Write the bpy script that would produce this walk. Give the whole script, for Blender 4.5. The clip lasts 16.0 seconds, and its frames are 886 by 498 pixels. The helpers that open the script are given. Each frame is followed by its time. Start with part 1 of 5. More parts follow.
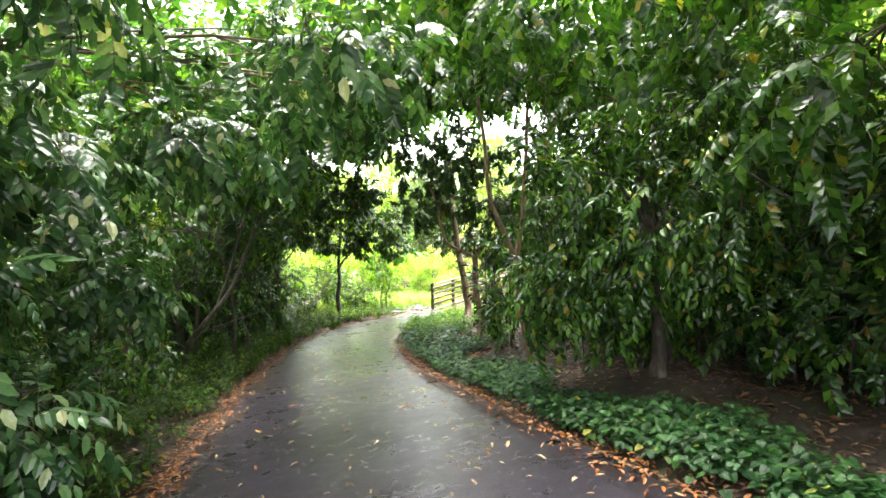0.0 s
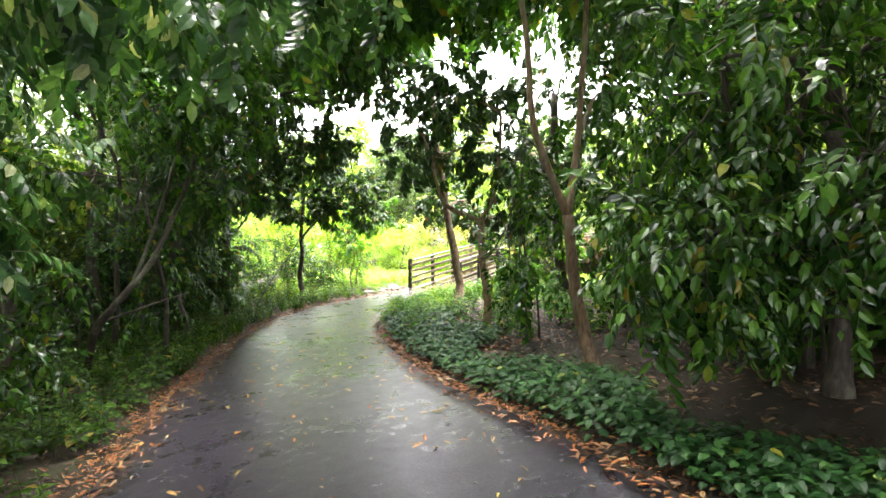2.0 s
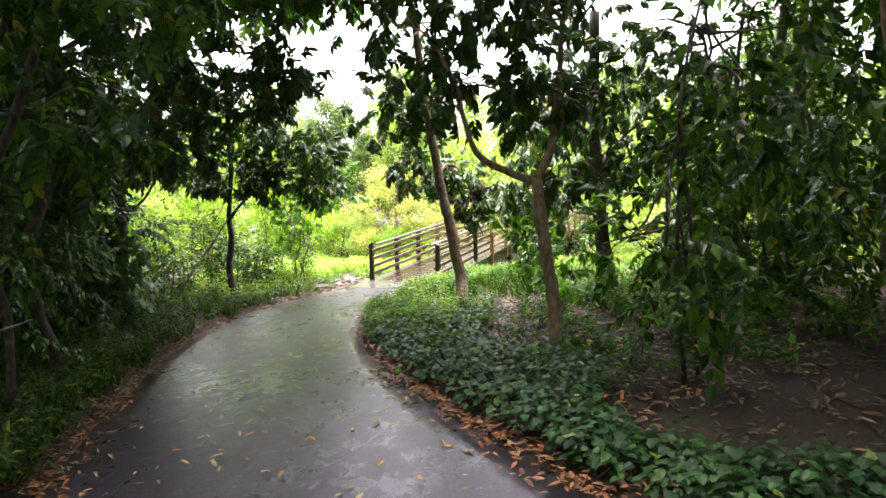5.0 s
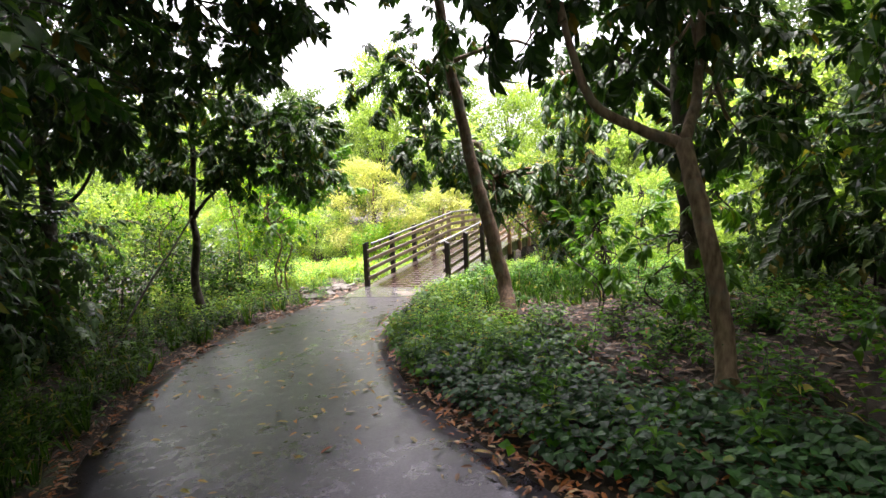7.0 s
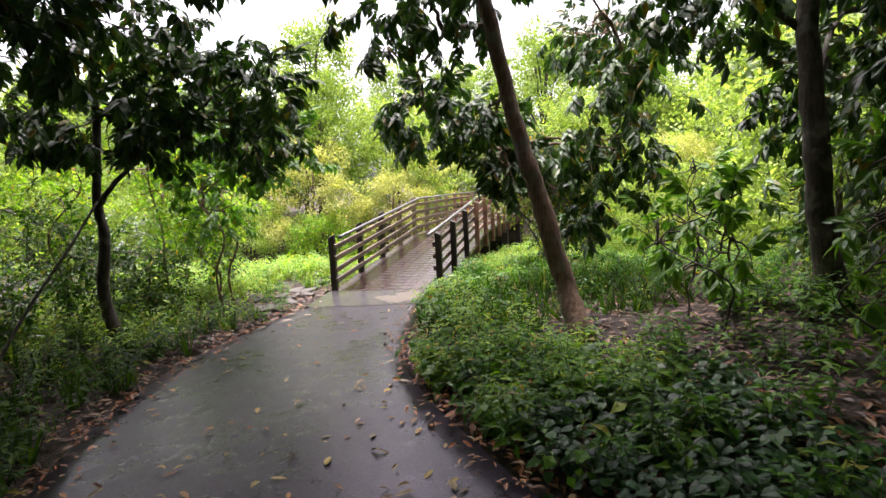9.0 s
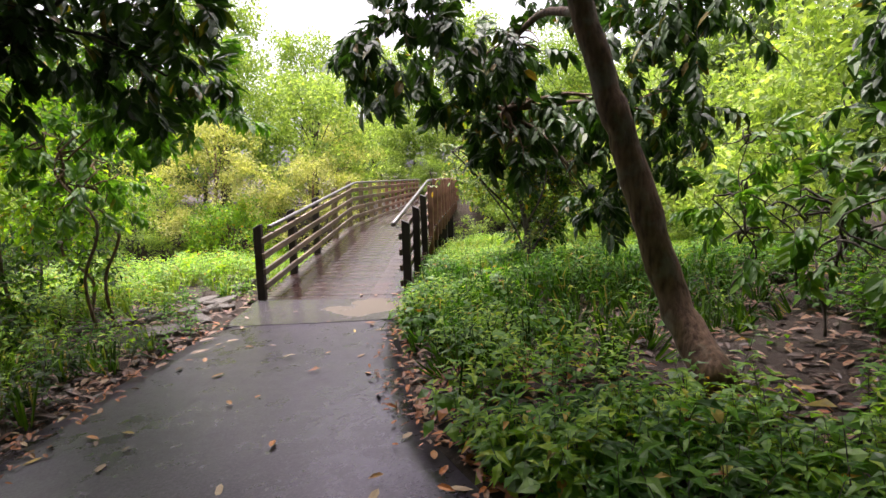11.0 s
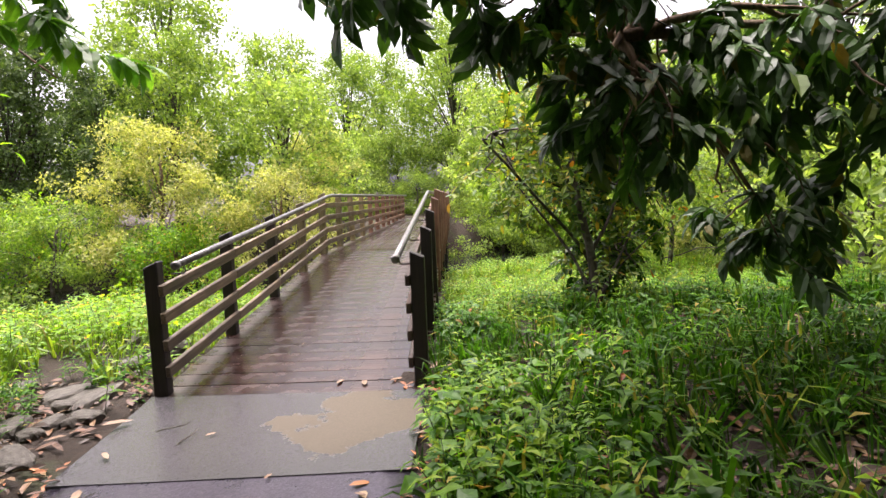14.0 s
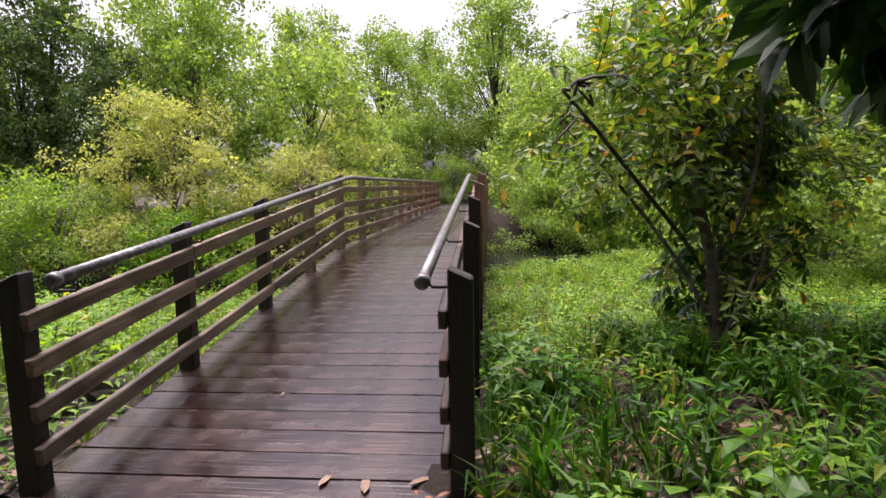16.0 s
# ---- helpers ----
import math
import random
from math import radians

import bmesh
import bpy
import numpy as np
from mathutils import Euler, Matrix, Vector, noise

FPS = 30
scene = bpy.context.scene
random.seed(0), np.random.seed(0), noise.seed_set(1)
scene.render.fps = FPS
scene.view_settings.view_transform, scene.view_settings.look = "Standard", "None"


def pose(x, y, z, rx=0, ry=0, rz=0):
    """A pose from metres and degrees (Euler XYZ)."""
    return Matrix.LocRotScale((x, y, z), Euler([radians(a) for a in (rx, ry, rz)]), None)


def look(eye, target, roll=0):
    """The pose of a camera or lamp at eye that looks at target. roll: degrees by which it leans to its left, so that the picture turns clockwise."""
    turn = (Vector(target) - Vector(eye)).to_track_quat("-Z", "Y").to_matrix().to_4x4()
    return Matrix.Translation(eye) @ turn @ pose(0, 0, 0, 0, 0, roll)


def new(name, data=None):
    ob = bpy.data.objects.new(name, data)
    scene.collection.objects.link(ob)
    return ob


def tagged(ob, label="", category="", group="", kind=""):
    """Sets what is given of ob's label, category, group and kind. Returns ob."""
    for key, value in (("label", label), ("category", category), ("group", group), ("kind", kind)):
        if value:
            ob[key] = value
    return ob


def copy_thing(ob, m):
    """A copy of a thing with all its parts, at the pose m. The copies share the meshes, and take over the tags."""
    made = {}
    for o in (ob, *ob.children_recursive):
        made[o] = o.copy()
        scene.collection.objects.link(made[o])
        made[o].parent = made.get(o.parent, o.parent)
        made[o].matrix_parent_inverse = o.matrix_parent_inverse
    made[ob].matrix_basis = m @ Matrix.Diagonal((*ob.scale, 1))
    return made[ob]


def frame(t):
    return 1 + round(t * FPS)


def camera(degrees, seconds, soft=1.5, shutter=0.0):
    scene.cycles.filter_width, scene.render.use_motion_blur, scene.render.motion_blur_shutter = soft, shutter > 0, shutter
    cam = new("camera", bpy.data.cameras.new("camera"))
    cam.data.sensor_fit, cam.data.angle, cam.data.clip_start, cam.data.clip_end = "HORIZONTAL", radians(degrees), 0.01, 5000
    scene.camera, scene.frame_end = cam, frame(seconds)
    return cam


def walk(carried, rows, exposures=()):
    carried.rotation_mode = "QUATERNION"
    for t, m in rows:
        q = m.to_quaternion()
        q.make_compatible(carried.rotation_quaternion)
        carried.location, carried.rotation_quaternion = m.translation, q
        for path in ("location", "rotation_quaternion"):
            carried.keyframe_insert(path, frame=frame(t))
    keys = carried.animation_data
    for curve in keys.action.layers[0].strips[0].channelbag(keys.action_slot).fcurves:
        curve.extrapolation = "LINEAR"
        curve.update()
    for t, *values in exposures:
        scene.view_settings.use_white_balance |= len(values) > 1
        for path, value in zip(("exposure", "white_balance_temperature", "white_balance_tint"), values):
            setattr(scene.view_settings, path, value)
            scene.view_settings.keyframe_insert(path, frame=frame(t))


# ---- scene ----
cam = camera(76.3, 16.0)
PATH = [
    (0, (2.882, -8.153, 3.146), (2.655, -6.167, 3.093), -1.4),
    (0.5, (2.573, -7.345, 3.011), (2.37, -5.355, 2.972), -0.6),
    (1, (2.294, -6.569, 2.873), (2.097, -4.58, 2.815), 0.1),
    (1.5, (2.051, -5.875, 2.781), (1.91, -3.882, 2.691), -0.2),
    (2, (1.832, -5.181, 2.713), (1.743, -3.186, 2.59), -0.6),
    (2.5, (1.566, -4.502, 2.659), (1.523, -2.508, 2.504), -0.8),
    (3, (1.312, -3.798, 2.606), (1.28, -1.806, 2.439), -0.4),
    (3.5, (1.047, -3.11, 2.546), (1.069, -1.118, 2.371), -0.9),
    (6, (-0.315, 0.197, 2.358), (-0.042, 2.169, 2.164), -1.1),
    (6.5, (-0.55, 0.858, 2.306), (-0.241, 2.825, 2.112), -1.7),
    (7, (-0.74, 1.491, 2.259), (-0.407, 3.453, 2.055), -2.4),
    (7.5, (-0.935, 2.178, 2.251), (-0.568, 4.133, 2.045), -3.1),
    (8, (-1.113, 2.809, 2.227), (-0.678, 4.748, 2.001), -3.1),
    (8.5, (-1.303, 3.608, 2.151), (-0.794, 5.529, 1.924), -2.6),
    (9, (-1.544, 4.328, 2.069), (-0.945, 6.221, 1.824), -2.7),
    (9.5, (-1.732, 5.024, 1.994), (-1.063, 6.89, 1.729), -2.1),
    (12, (-1.53, 8.293, 1.664), (-0.527, 10.004, 1.405), -2.3),
    (12.5, (-1.432, 8.85, 1.631), (-0.423, 10.561, 1.396), -2.5),
    (13, (-1.166, 9.39, 1.606), (-0.154, 11.102, 1.394), -2.8),
    (13.5, (-0.862, 9.922, 1.6), (0.147, 11.637, 1.406), -2.9),
    (14, (-0.484, 10.347, 1.585), (0.495, 12.078, 1.374), -2.2),
    (14.5, (-0.204, 10.785, 1.548), (0.753, 12.524, 1.306), -1.7),
    (15, (0.069, 11.243, 1.527), (0.978, 13.005, 1.261), -1.7),
    (15.5, (0.262, 11.718, 1.5), (1.144, 13.493, 1.23), -1.6),
    (16, (0.369, 12.13, 1.499), (1.24, 13.914, 1.253), -1.0),
]
walk(cam, [(t, look(eye, target, roll)) for t, eye, target, roll in PATH],
     exposures=[(0, 3.05, 6500, 10), (2.5, 3.0, 6500, 12), (3.5, 2.65, 6450, 15), (6, 2.05, 6400, 20), (7, 1.75, 6350, 22), (9.5, 1.1, 6300, 27), (12.5, 0.88, 6450, 25), (14, 0.88, 6450, 24), (15.5, 0.42, 6200, 30), (16, 0.25, 6150, 30)])
# ---- world, sun and exposure ----
SUN_EL, SUN_ROT = radians(75), radians(-10)
world = bpy.data.worlds.new("overcast_sky")
scene.world = world
world.use_nodes = True
wn, wl = world.node_tree.nodes, world.node_tree.links
sky = wn.new("ShaderNodeTexSky")
sky.sky_type, sky.sun_disc = "NISHITA", False
sky.sun_elevation, sky.sun_rotation = SUN_EL, SUN_ROT
sky.air_density, sky.dust_density, sky.ozone_density = 1.0, 6.0, 0.5
veil = wn.new("ShaderNodeHueSaturation")
veil.inputs["Saturation"].default_value = 0.12
wl.new(sky.outputs[0], veil.inputs["Color"])
wl.new(veil.outputs[0], wn["Background"].inputs[0])
wn["Background"].inputs[1].default_value = 0.25
sun_data = bpy.data.lights.new("sun", "SUN")
sun_data.energy, sun_data.angle, sun_data.color = 5.0, radians(55), (1.0, 0.94, 0.8)
sun = new("sun", sun_data)
sun.matrix_world = look((8, 12, 30), (8 - math.sin(SUN_ROT) * math.cos(SUN_EL), 12 - math.cos(SUN_ROT) * math.cos(SUN_EL), 30 - math.sin(SUN_EL)))

# ---- materials ----


def material(name):
    m = bpy.data.materials.new(name)
    m.use_nodes = True
    return m, m.node_tree.nodes, m.node_tree.links, m.node_tree.nodes["Principled BSDF"]


def ramp(nodes, stops):
    r = nodes.new("ShaderNodeValToRGB")
    e = r.color_ramp.elements
    while len(e) < len(stops):
        e.new(0.5)
    for k, (at, col) in zip(e, stops):
        k.position, k.color = at, (*col, 1)
    return r


def noise_node(nodes, links, scale, detail=5.0, rough=0.6, coords="Object"):
    tc = nodes.new("ShaderNodeTexCoord")
    n = nodes.new("ShaderNodeTexNoise")
    n.inputs["Scale"].default_value, n.inputs["Detail"].default_value, n.inputs["Roughness"].default_value = scale, detail, rough
    links.new(tc.outputs[coords], n.inputs["Vector"])
    return n


def mix_col(nodes, links, fac, a, b, mode="MIX"):
    m = nodes.new("ShaderNodeMix")
    m.data_type, m.blend_type = "RGBA", mode
    for sock, v in ((m.inputs[0], fac), (m.inputs[6], a), (m.inputs[7], b)):
        if isinstance(v, (int, float)):
            sock.default_value = v
        elif isinstance(v, tuple):
            sock.default_value = (*v, 1)
        else:
            links.new(v, sock)
    return m.outputs[2]


def bump(nodes, links, height, strength, distance, shader):
    b = nodes.new("ShaderNodeBump")
    b.inputs["Strength"].default_value, b.inputs["Distance"].default_value = strength, distance
    links.new(height, b.inputs["Height"])
    links.new(b.outputs[0], shader.inputs["Normal"])


def leaf_material(name, stops, gloss=0.38, glow=0.35, shine=0.5):
    """Thin living leaf: gloss on top, light passing through; each leaf a shade of its own."""
    m, n, l, p = material(name)
    geo = n.new("ShaderNodeNewGeometry")
    r = ramp(n, stops)
    l.new(geo.outputs["Random Per Island"], r.inputs[0])
    spots = noise_node(n, l, 26.0, 4.0)
    shade = ramp(n, [(0.3, (0.72, 0.74, 0.68)), (0.7, (1.12, 1.1, 1.08))])
    l.new(spots.outputs[0], shade.inputs[0])
    col = mix_col(n, l, 1.0, r.outputs[0], shade.outputs[0], "MULTIPLY")
    l.new(col, p.inputs["Base Color"])
    p.inputs["Roughness"].default_value = gloss
    p.inputs["Specular IOR Level"].default_value = shine
    tr = n.new("ShaderNodeBsdfTranslucent")
    warm = mix_col(n, l, 1.0, col, (1.7, 1.75, 0.8), "MULTIPLY")
    l.new(warm, tr.inputs["Color"])
    mx = n.new("ShaderNodeMixShader")
    mx.inputs[0].default_value = glow
    l.new(p.outputs[0], mx.inputs[1])
    l.new(tr.outputs[0], mx.inputs[2])
    l.new(mx.outputs[0], n["Material Output"].inputs["Surface"])
    return m


def bark_material(name, dark, light, scale=9.0):
    m, n, l, p = material(name)
    tc = n.new("ShaderNodeTexCoord")
    mp = n.new("ShaderNodeMapping")
    mp.inputs["Scale"].default_value = (1, 1, 0.3)
    l.new(tc.outputs["Object"], mp.inputs[0])
    a = n.new("ShaderNodeTexNoise")
    a.inputs["Scale"].default_value, a.inputs["Detail"].default_value = scale * 3, 7
    l.new(mp.outputs[0], a.inputs["Vector"])
    r = ramp(n, [(0.32, dark), (0.68, light)])
    l.new(a.outputs[0], r.inputs[0])
    b = noise_node(n, l, 4.0, 6.0)
    lich = ramp(n, [(0.52, (0, 0, 0)), (0.62, (1, 1, 1))])
    l.new(b.outputs[0], lich.inputs[0])
    half = n.new("ShaderNodeMath")
    half.operation = "MULTIPLY"
    half.inputs[1].default_value = 0.45
    l.new(lich.outputs[0], half.inputs[0])
    l.new(mix_col(n, l, half.outputs[0], r.outputs[0], (0.2, 0.2, 0.15)), p.inputs["Base Color"])
    p.inputs["Roughness"].default_value = 0.85
    bump(n, l, a.outputs[0], 0.7, 0.02, p)
    return m


def asphalt_material():
    m, n, l, p = material("wet_asphalt")
    big = noise_node(n, l, 0.8, 6.0, 0.7)
    mid = noise_node(n, l, 4.5, 7.0, 0.75)
    grit = noise_node(n, l, 52.0, 3.0, 0.8)
    stone = ramp(n, [(0.36, (0.007, 0.006, 0.01)), (0.54, (0.03, 0.026, 0.036)), (0.66, (0.058, 0.051, 0.066)), (0.76, (0.13, 0.12, 0.14))])
    l.new(grit.outputs[0], stone.inputs[0])
    tone = ramp(n, [(0.32, (0.72, 0.7, 0.74)), (0.5, (1.0, 1.0, 1.0)), (0.7, (1.22, 1.18, 1.16))])
    blend = mix_col(n, l, 0.55, big.outputs[0], mid.outputs[0])
    l.new(blend, tone.inputs[0])
    l.new(mix_col(n, l, 1.0, stone.outputs[0], tone.outputs[0], "MULTIPLY"), p.inputs["Base Color"])
    wet = ramp(n, [(0.36, (0.17, 0.17, 0.17)), (0.48, (0.3, 0.3, 0.3)), (0.62, (0.42, 0.42, 0.42))])
    l.new(blend, wet.inputs[0])
    l.new(wet.outputs[0], p.inputs["Roughness"])
    bump(n, l, mix_col(n, l, 0.2, grit.outputs[0], mid.outputs[0]), 0.4, 0.005, p)
    p.inputs["Specular Tint"].default_value = (1.0, 0.84, 1.0, 1)
    return m


def concrete_material():
    """Damp slab with one dry patch of ragged outline towards its right side."""
    m, n, l, p = material("damp_concrete")
    tc = n.new("ShaderNodeTexCoord")
    far = n.new("ShaderNodeVectorMath")
    far.operation = "DISTANCE"
    far.inputs[1].default_value = (0.8, 13.9, 0.0)
    l.new(tc.outputs["Object"], far.inputs[0])
    big = noise_node(n, l, 2.2, 6.0, 0.6)
    add = n.new("ShaderNodeMath")
    add.operation = "MULTIPLY_ADD"
    add.inputs[1].default_value = -1.9
    l.new(big.outputs[0], add.inputs[0])
    l.new(far.outputs["Value"], add.inputs[2])
    fine = noise_node(n, l, 60.0, 5.0, 0.7)
    dry = ramp(n, [(0.0, (1, 1, 1)), (0.03, (0, 0, 0))])
    shift = n.new("ShaderNodeMath")
    shift.operation = "ADD"
    shift.inputs[1].default_value = 0.45
    l.new(add.outputs[0], shift.inputs[0])
    l.new(shift.outputs[0], dry.inputs[0])
    grain = ramp(n, [(0.3, (0.75, 0.75, 0.75)), (0.7, (1.2, 1.2, 1.2))])
    l.new(fine.outputs[0], grain.inputs[0])
    base = mix_col(n, l, dry.outputs[0], (0.062, 0.058, 0.062), (0.075, 0.06, 0.041))
    l.new(mix_col(n, l, 1.0, base, grain.outputs[0], "MULTIPLY"), p.inputs["Base Color"])
    rr = ramp(n, [(0.0, (0.24, 0.24, 0.24)), (1.0, (0.7, 0.7, 0.7))])
    l.new(dry.outputs[0], rr.inputs[0])
    l.new(rr.outputs[0], p.inputs["Roughness"])
    p.inputs["Specular IOR Level"].default_value = 0.35
    bump(n, l, fine.outputs[0], 0.25, 0.004, p)
    return m


def wood_material(name, dark, light, along, rough=0.45, shine=0.5):
    """Weathered timber with its grain along one axis of the piece."""
    m, n, l, p = material(name)
    tc = n.new("ShaderNodeTexCoord")
    mp = n.new("ShaderNodeMapping")
    mp.inputs["Scale"].default_value = [1.2 if i == along else 22.0 for i in range(3)]
    l.new(tc.outputs["Object"], mp.inputs[0])
    info = n.new("ShaderNodeObjectInfo")
    g = n.new("ShaderNodeTexNoise")
    g.noise_dimensions = "4D"
    g.inputs["Scale"].default_value, g.inputs["Detail"].default_value, g.inputs["Distortion"].default_value = 2.0, 7, 0.6
    l.new(mp.outputs[0], g.inputs["Vector"])
    l.new(info.outputs["Random"], g.inputs["W"])
    r = ramp(n, [(0.3, dark), (0.7, light)])
    l.new(g.outputs[0], r.inputs[0])
    each = ramp(n, [(0.0, (0.72, 0.72, 0.74)), (1.0, (1.2, 1.16, 1.1))])
    l.new(info.outputs["Random"], each.inputs[0])
    col = mix_col(n, l, 1.0, r.outputs[0], each.outputs[0], "MULTIPLY")
    st = noise_node(n, l, 2.6, 5.0)
    stain = ramp(n, [(0.4, (0.55, 0.52, 0.5)), (0.6, (1.1, 1.1, 1.1))])
    l.new(st.outputs[0], stain.inputs[0])
    l.new(mix_col(n, l, 1.0, col, stain.outputs[0], "MULTIPLY"), p.inputs["Base Color"])
    rr = ramp(n, [(0.4, (rough - 0.17,) * 3), (0.65, (rough + 0.15,) * 3)])
    l.new(st.outputs[0], rr.inputs[0])
    l.new(rr.outputs[0], p.inputs["Roughness"])
    p.inputs["Specular IOR Level"].default_value = shine
    bump(n, l, g.outputs[0], 0.75, 0.005, p)
    return m


def soil_material():
    m, n, l, p = material("leafy_soil")
    a = noise_node(n, l, 1.3, 6.0)
    b = noise_node(n, l, 34.0, 6.0, 0.75)
    soil = ramp(n, [(0.3, (0.012, 0.008, 0.005)), (0.55, (0.032, 0.019, 0.011)), (0.75, (0.065, 0.038, 0.021))])
    l.new(b.outputs[0], soil.inputs[0])
    moss = ramp(n, [(0.58, (0, 0, 0)), (0.75, (0.7, 0.7, 0.7))])
    l.new(a.outputs[0], moss.inputs[0])
    l.new(mix_col(n, l, moss.outputs[0], soil.outputs[0], (0.045, 0.075, 0.02)), p.inputs["Base Color"])
    p.inputs["Roughness"].default_value = 0.9
    bump(n, l, b.outputs[0], 0.9, 0.04, p)
    return m


def stone_material():
    m, n, l, p = material("rubble_stone")
    a = noise_node(n, l, 5.0, 8.0, 0.7)
    r = ramp(n, [(0.3, (0.025, 0.021, 0.017)), (0.55, (0.075, 0.064, 0.052)), (0.75, (0.16, 0.145, 0.12))])
    l.new(a.outputs[0], r.inputs[0])
    l.new(r.outputs[0], p.inputs["Base Color"])
    p.inputs["Roughness"].default_value = 0.7
    bump(n, l, a.outputs[0], 0.6, 0.03, p)
    return m


def water_material():
    m, n, l, p = material("dark_creek_water")
    p.inputs["Base Color"].default_value = (0.012, 0.016, 0.01, 1)
    p.inputs["Roughness"].default_value = 0.06
    w = noise_node(n, l, 3.0, 3.0)
    bump(n, l, w.outputs[0], 0.12, 0.03, p)
    return m


def metal_material():
    m, n, l, p = material("galvanised_pipe")
    a = noise_node(n, l, 24.0, 5.0)
    r = ramp(n, [(0.35, (0.09, 0.085, 0.085)), (0.7, (0.24, 0.23, 0.225))])
    l.new(a.outputs[0], r.inputs[0])
    l.new(r.outputs[0], p.inputs["Base Color"])
    p.inputs["Metallic"].default_value, p.inputs["Roughness"].default_value = 0.55, 0.42
    bump(n, l, a.outputs[0], 0.1, 0.002, p)
    return m


def dead_leaf_material(name, stops):
    m, n, l, p = material(name)
    geo = n.new("ShaderNodeNewGeometry")
    info = n.new("ShaderNodeObjectInfo")
    add = n.new("ShaderNodeMath")
    add.operation = "ADD"
    l.new(geo.outputs["Random Per Island"], add.inputs[0])
    l.new(info.outputs["Random"], add.inputs[1])
    fr = n.new("ShaderNodeMath")
    fr.operation = "FRACT"
    l.new(add.outputs[0], fr.inputs[0])
    r = ramp(n, stops)
    l.new(fr.outputs[0], r.inputs[0])
    a = noise_node(n, l, 45.0, 4.0)
    shade = ramp(n, [(0.35, (0.6, 0.55, 0.5)), (0.6, (1.1, 1.1, 1.1))])
    l.new(a.outputs[0], shade.inputs[0])
    l.new(mix_col(n, l, 1.0, r.outputs[0], shade.outputs[0], "MULTIPLY"), p.inputs["Base Color"])
    p.inputs["Roughness"].default_value = 0.55
    return m


LEAF_DARK = leaf_material("dark_glossy_leaf", [(0, (0.014, 0.04, 0.007)), (0.5, (0.026, 0.075, 0.01)), (0.93, (0.05, 0.12, 0.014)), (1, (0.2, 0.13, 0.015))], 0.5, 0.22)
LEAF_MID = leaf_material("green_leaf", [(0, (0.01, 0.036, 0.006)), (0.5, (0.03, 0.09, 0.013)), (0.96, (0.1, 0.21, 0.026)), (1, (0.26, 0.2, 0.03))], 0.27, 0.32)
LEAF_PALE = leaf_material("pale_compound_leaf", [(0, (0.012, 0.04, 0.014)), (0.6, (0.045, 0.115, 0.04)), (0.94, (0.13, 0.24, 0.095)), (1, (0.5, 0.5, 0.3))], 0.24, 0.3)
# Serves real fresh leaves, and herbs whose colour carries the clearing's sunlight.
LEAF_BRIGHT = leaf_material("fresh_sunlit_green_leaf", [(0, (0.08, 0.19, 0.008)), (0.6, (0.17, 0.34, 0.013)), (0.96, (0.3, 0.43, 0.02)), (1, (0.45, 0.2, 0.02))], 0.5, 0.48)
LEAF_SAPLING = leaf_material("sapling_leaf", [(0, (0.038, 0.115, 0.009)), (0.6, (0.08, 0.205, 0.014)), (0.97, (0.14, 0.28, 0.02)), (1, (0.3, 0.08, 0.02))], 0.45, 0.42)
LEAF_BUSH = leaf_material("yellowing_leaf", [(0, (0.03, 0.08, 0.01)), (0.45, (0.09, 0.17, 0.016)), (0.9, (0.24, 0.29, 0.025)), (0.97, (0.4, 0.34, 0.03)), (1, (0.5, 0.16, 0.02))], 0.45, 0.4)
# Olive and far leaf are paler than natural foliage: open light painted in.
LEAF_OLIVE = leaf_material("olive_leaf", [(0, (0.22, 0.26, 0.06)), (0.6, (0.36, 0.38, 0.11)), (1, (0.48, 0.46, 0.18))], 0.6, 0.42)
LEAF_FAR = leaf_material("far_lit_leaf", [(0, (0.1, 0.17, 0.035)), (0.6, (0.25, 0.36, 0.075)), (1, (0.42, 0.52, 0.13))], 0.6, 0.45)
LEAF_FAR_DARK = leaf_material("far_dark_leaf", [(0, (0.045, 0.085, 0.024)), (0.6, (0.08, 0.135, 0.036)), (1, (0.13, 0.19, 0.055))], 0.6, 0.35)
LEAF_COVER = leaf_material("ground_cover_leaf", [(0, (0.01, 0.04, 0.011)), (0.6, (0.022, 0.078, 0.02)), (0.97, (0.05, 0.14, 0.032)), (1, (0.25, 0.25, 0.04))], 0.45, 0.25, 0.3)
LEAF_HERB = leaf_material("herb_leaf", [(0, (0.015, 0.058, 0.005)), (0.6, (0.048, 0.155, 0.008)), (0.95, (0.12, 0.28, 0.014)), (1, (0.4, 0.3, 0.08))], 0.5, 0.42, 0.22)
LEAF_GRASS = leaf_material("grass_blade", [(0, (0.075, 0.14, 0.012)), (0.6, (0.14, 0.23, 0.018)), (0.92, (0.21, 0.29, 0.03)), (1, (0.34, 0.27, 0.11))], 0.5, 0.45)
BARK_DARK = bark_material("dark_bark", (0.022, 0.017, 0.013), (0.07, 0.054, 0.04))
BARK_BROWN = bark_material("brown_bark", (0.06, 0.033, 0.02), (0.2, 0.125, 0.076))
BARK_PALE = bark_material("pale_mottled_bark", (0.12, 0.072, 0.042), (0.32, 0.22, 0.14))
TWIG = bark_material("twig_bark", (0.03, 0.03, 0.016), (0.09, 0.08, 0.045))
ASPHALT, CONCRETE, SOIL, STONE = asphalt_material(), concrete_material(), soil_material(), stone_material()
WATER, PIPE = water_material(), metal_material()
DECK = wood_material("wet_deck_timber", (0.01, 0.004, 0.003), (0.04, 0.018, 0.013), 0, 0.27, 0.5)
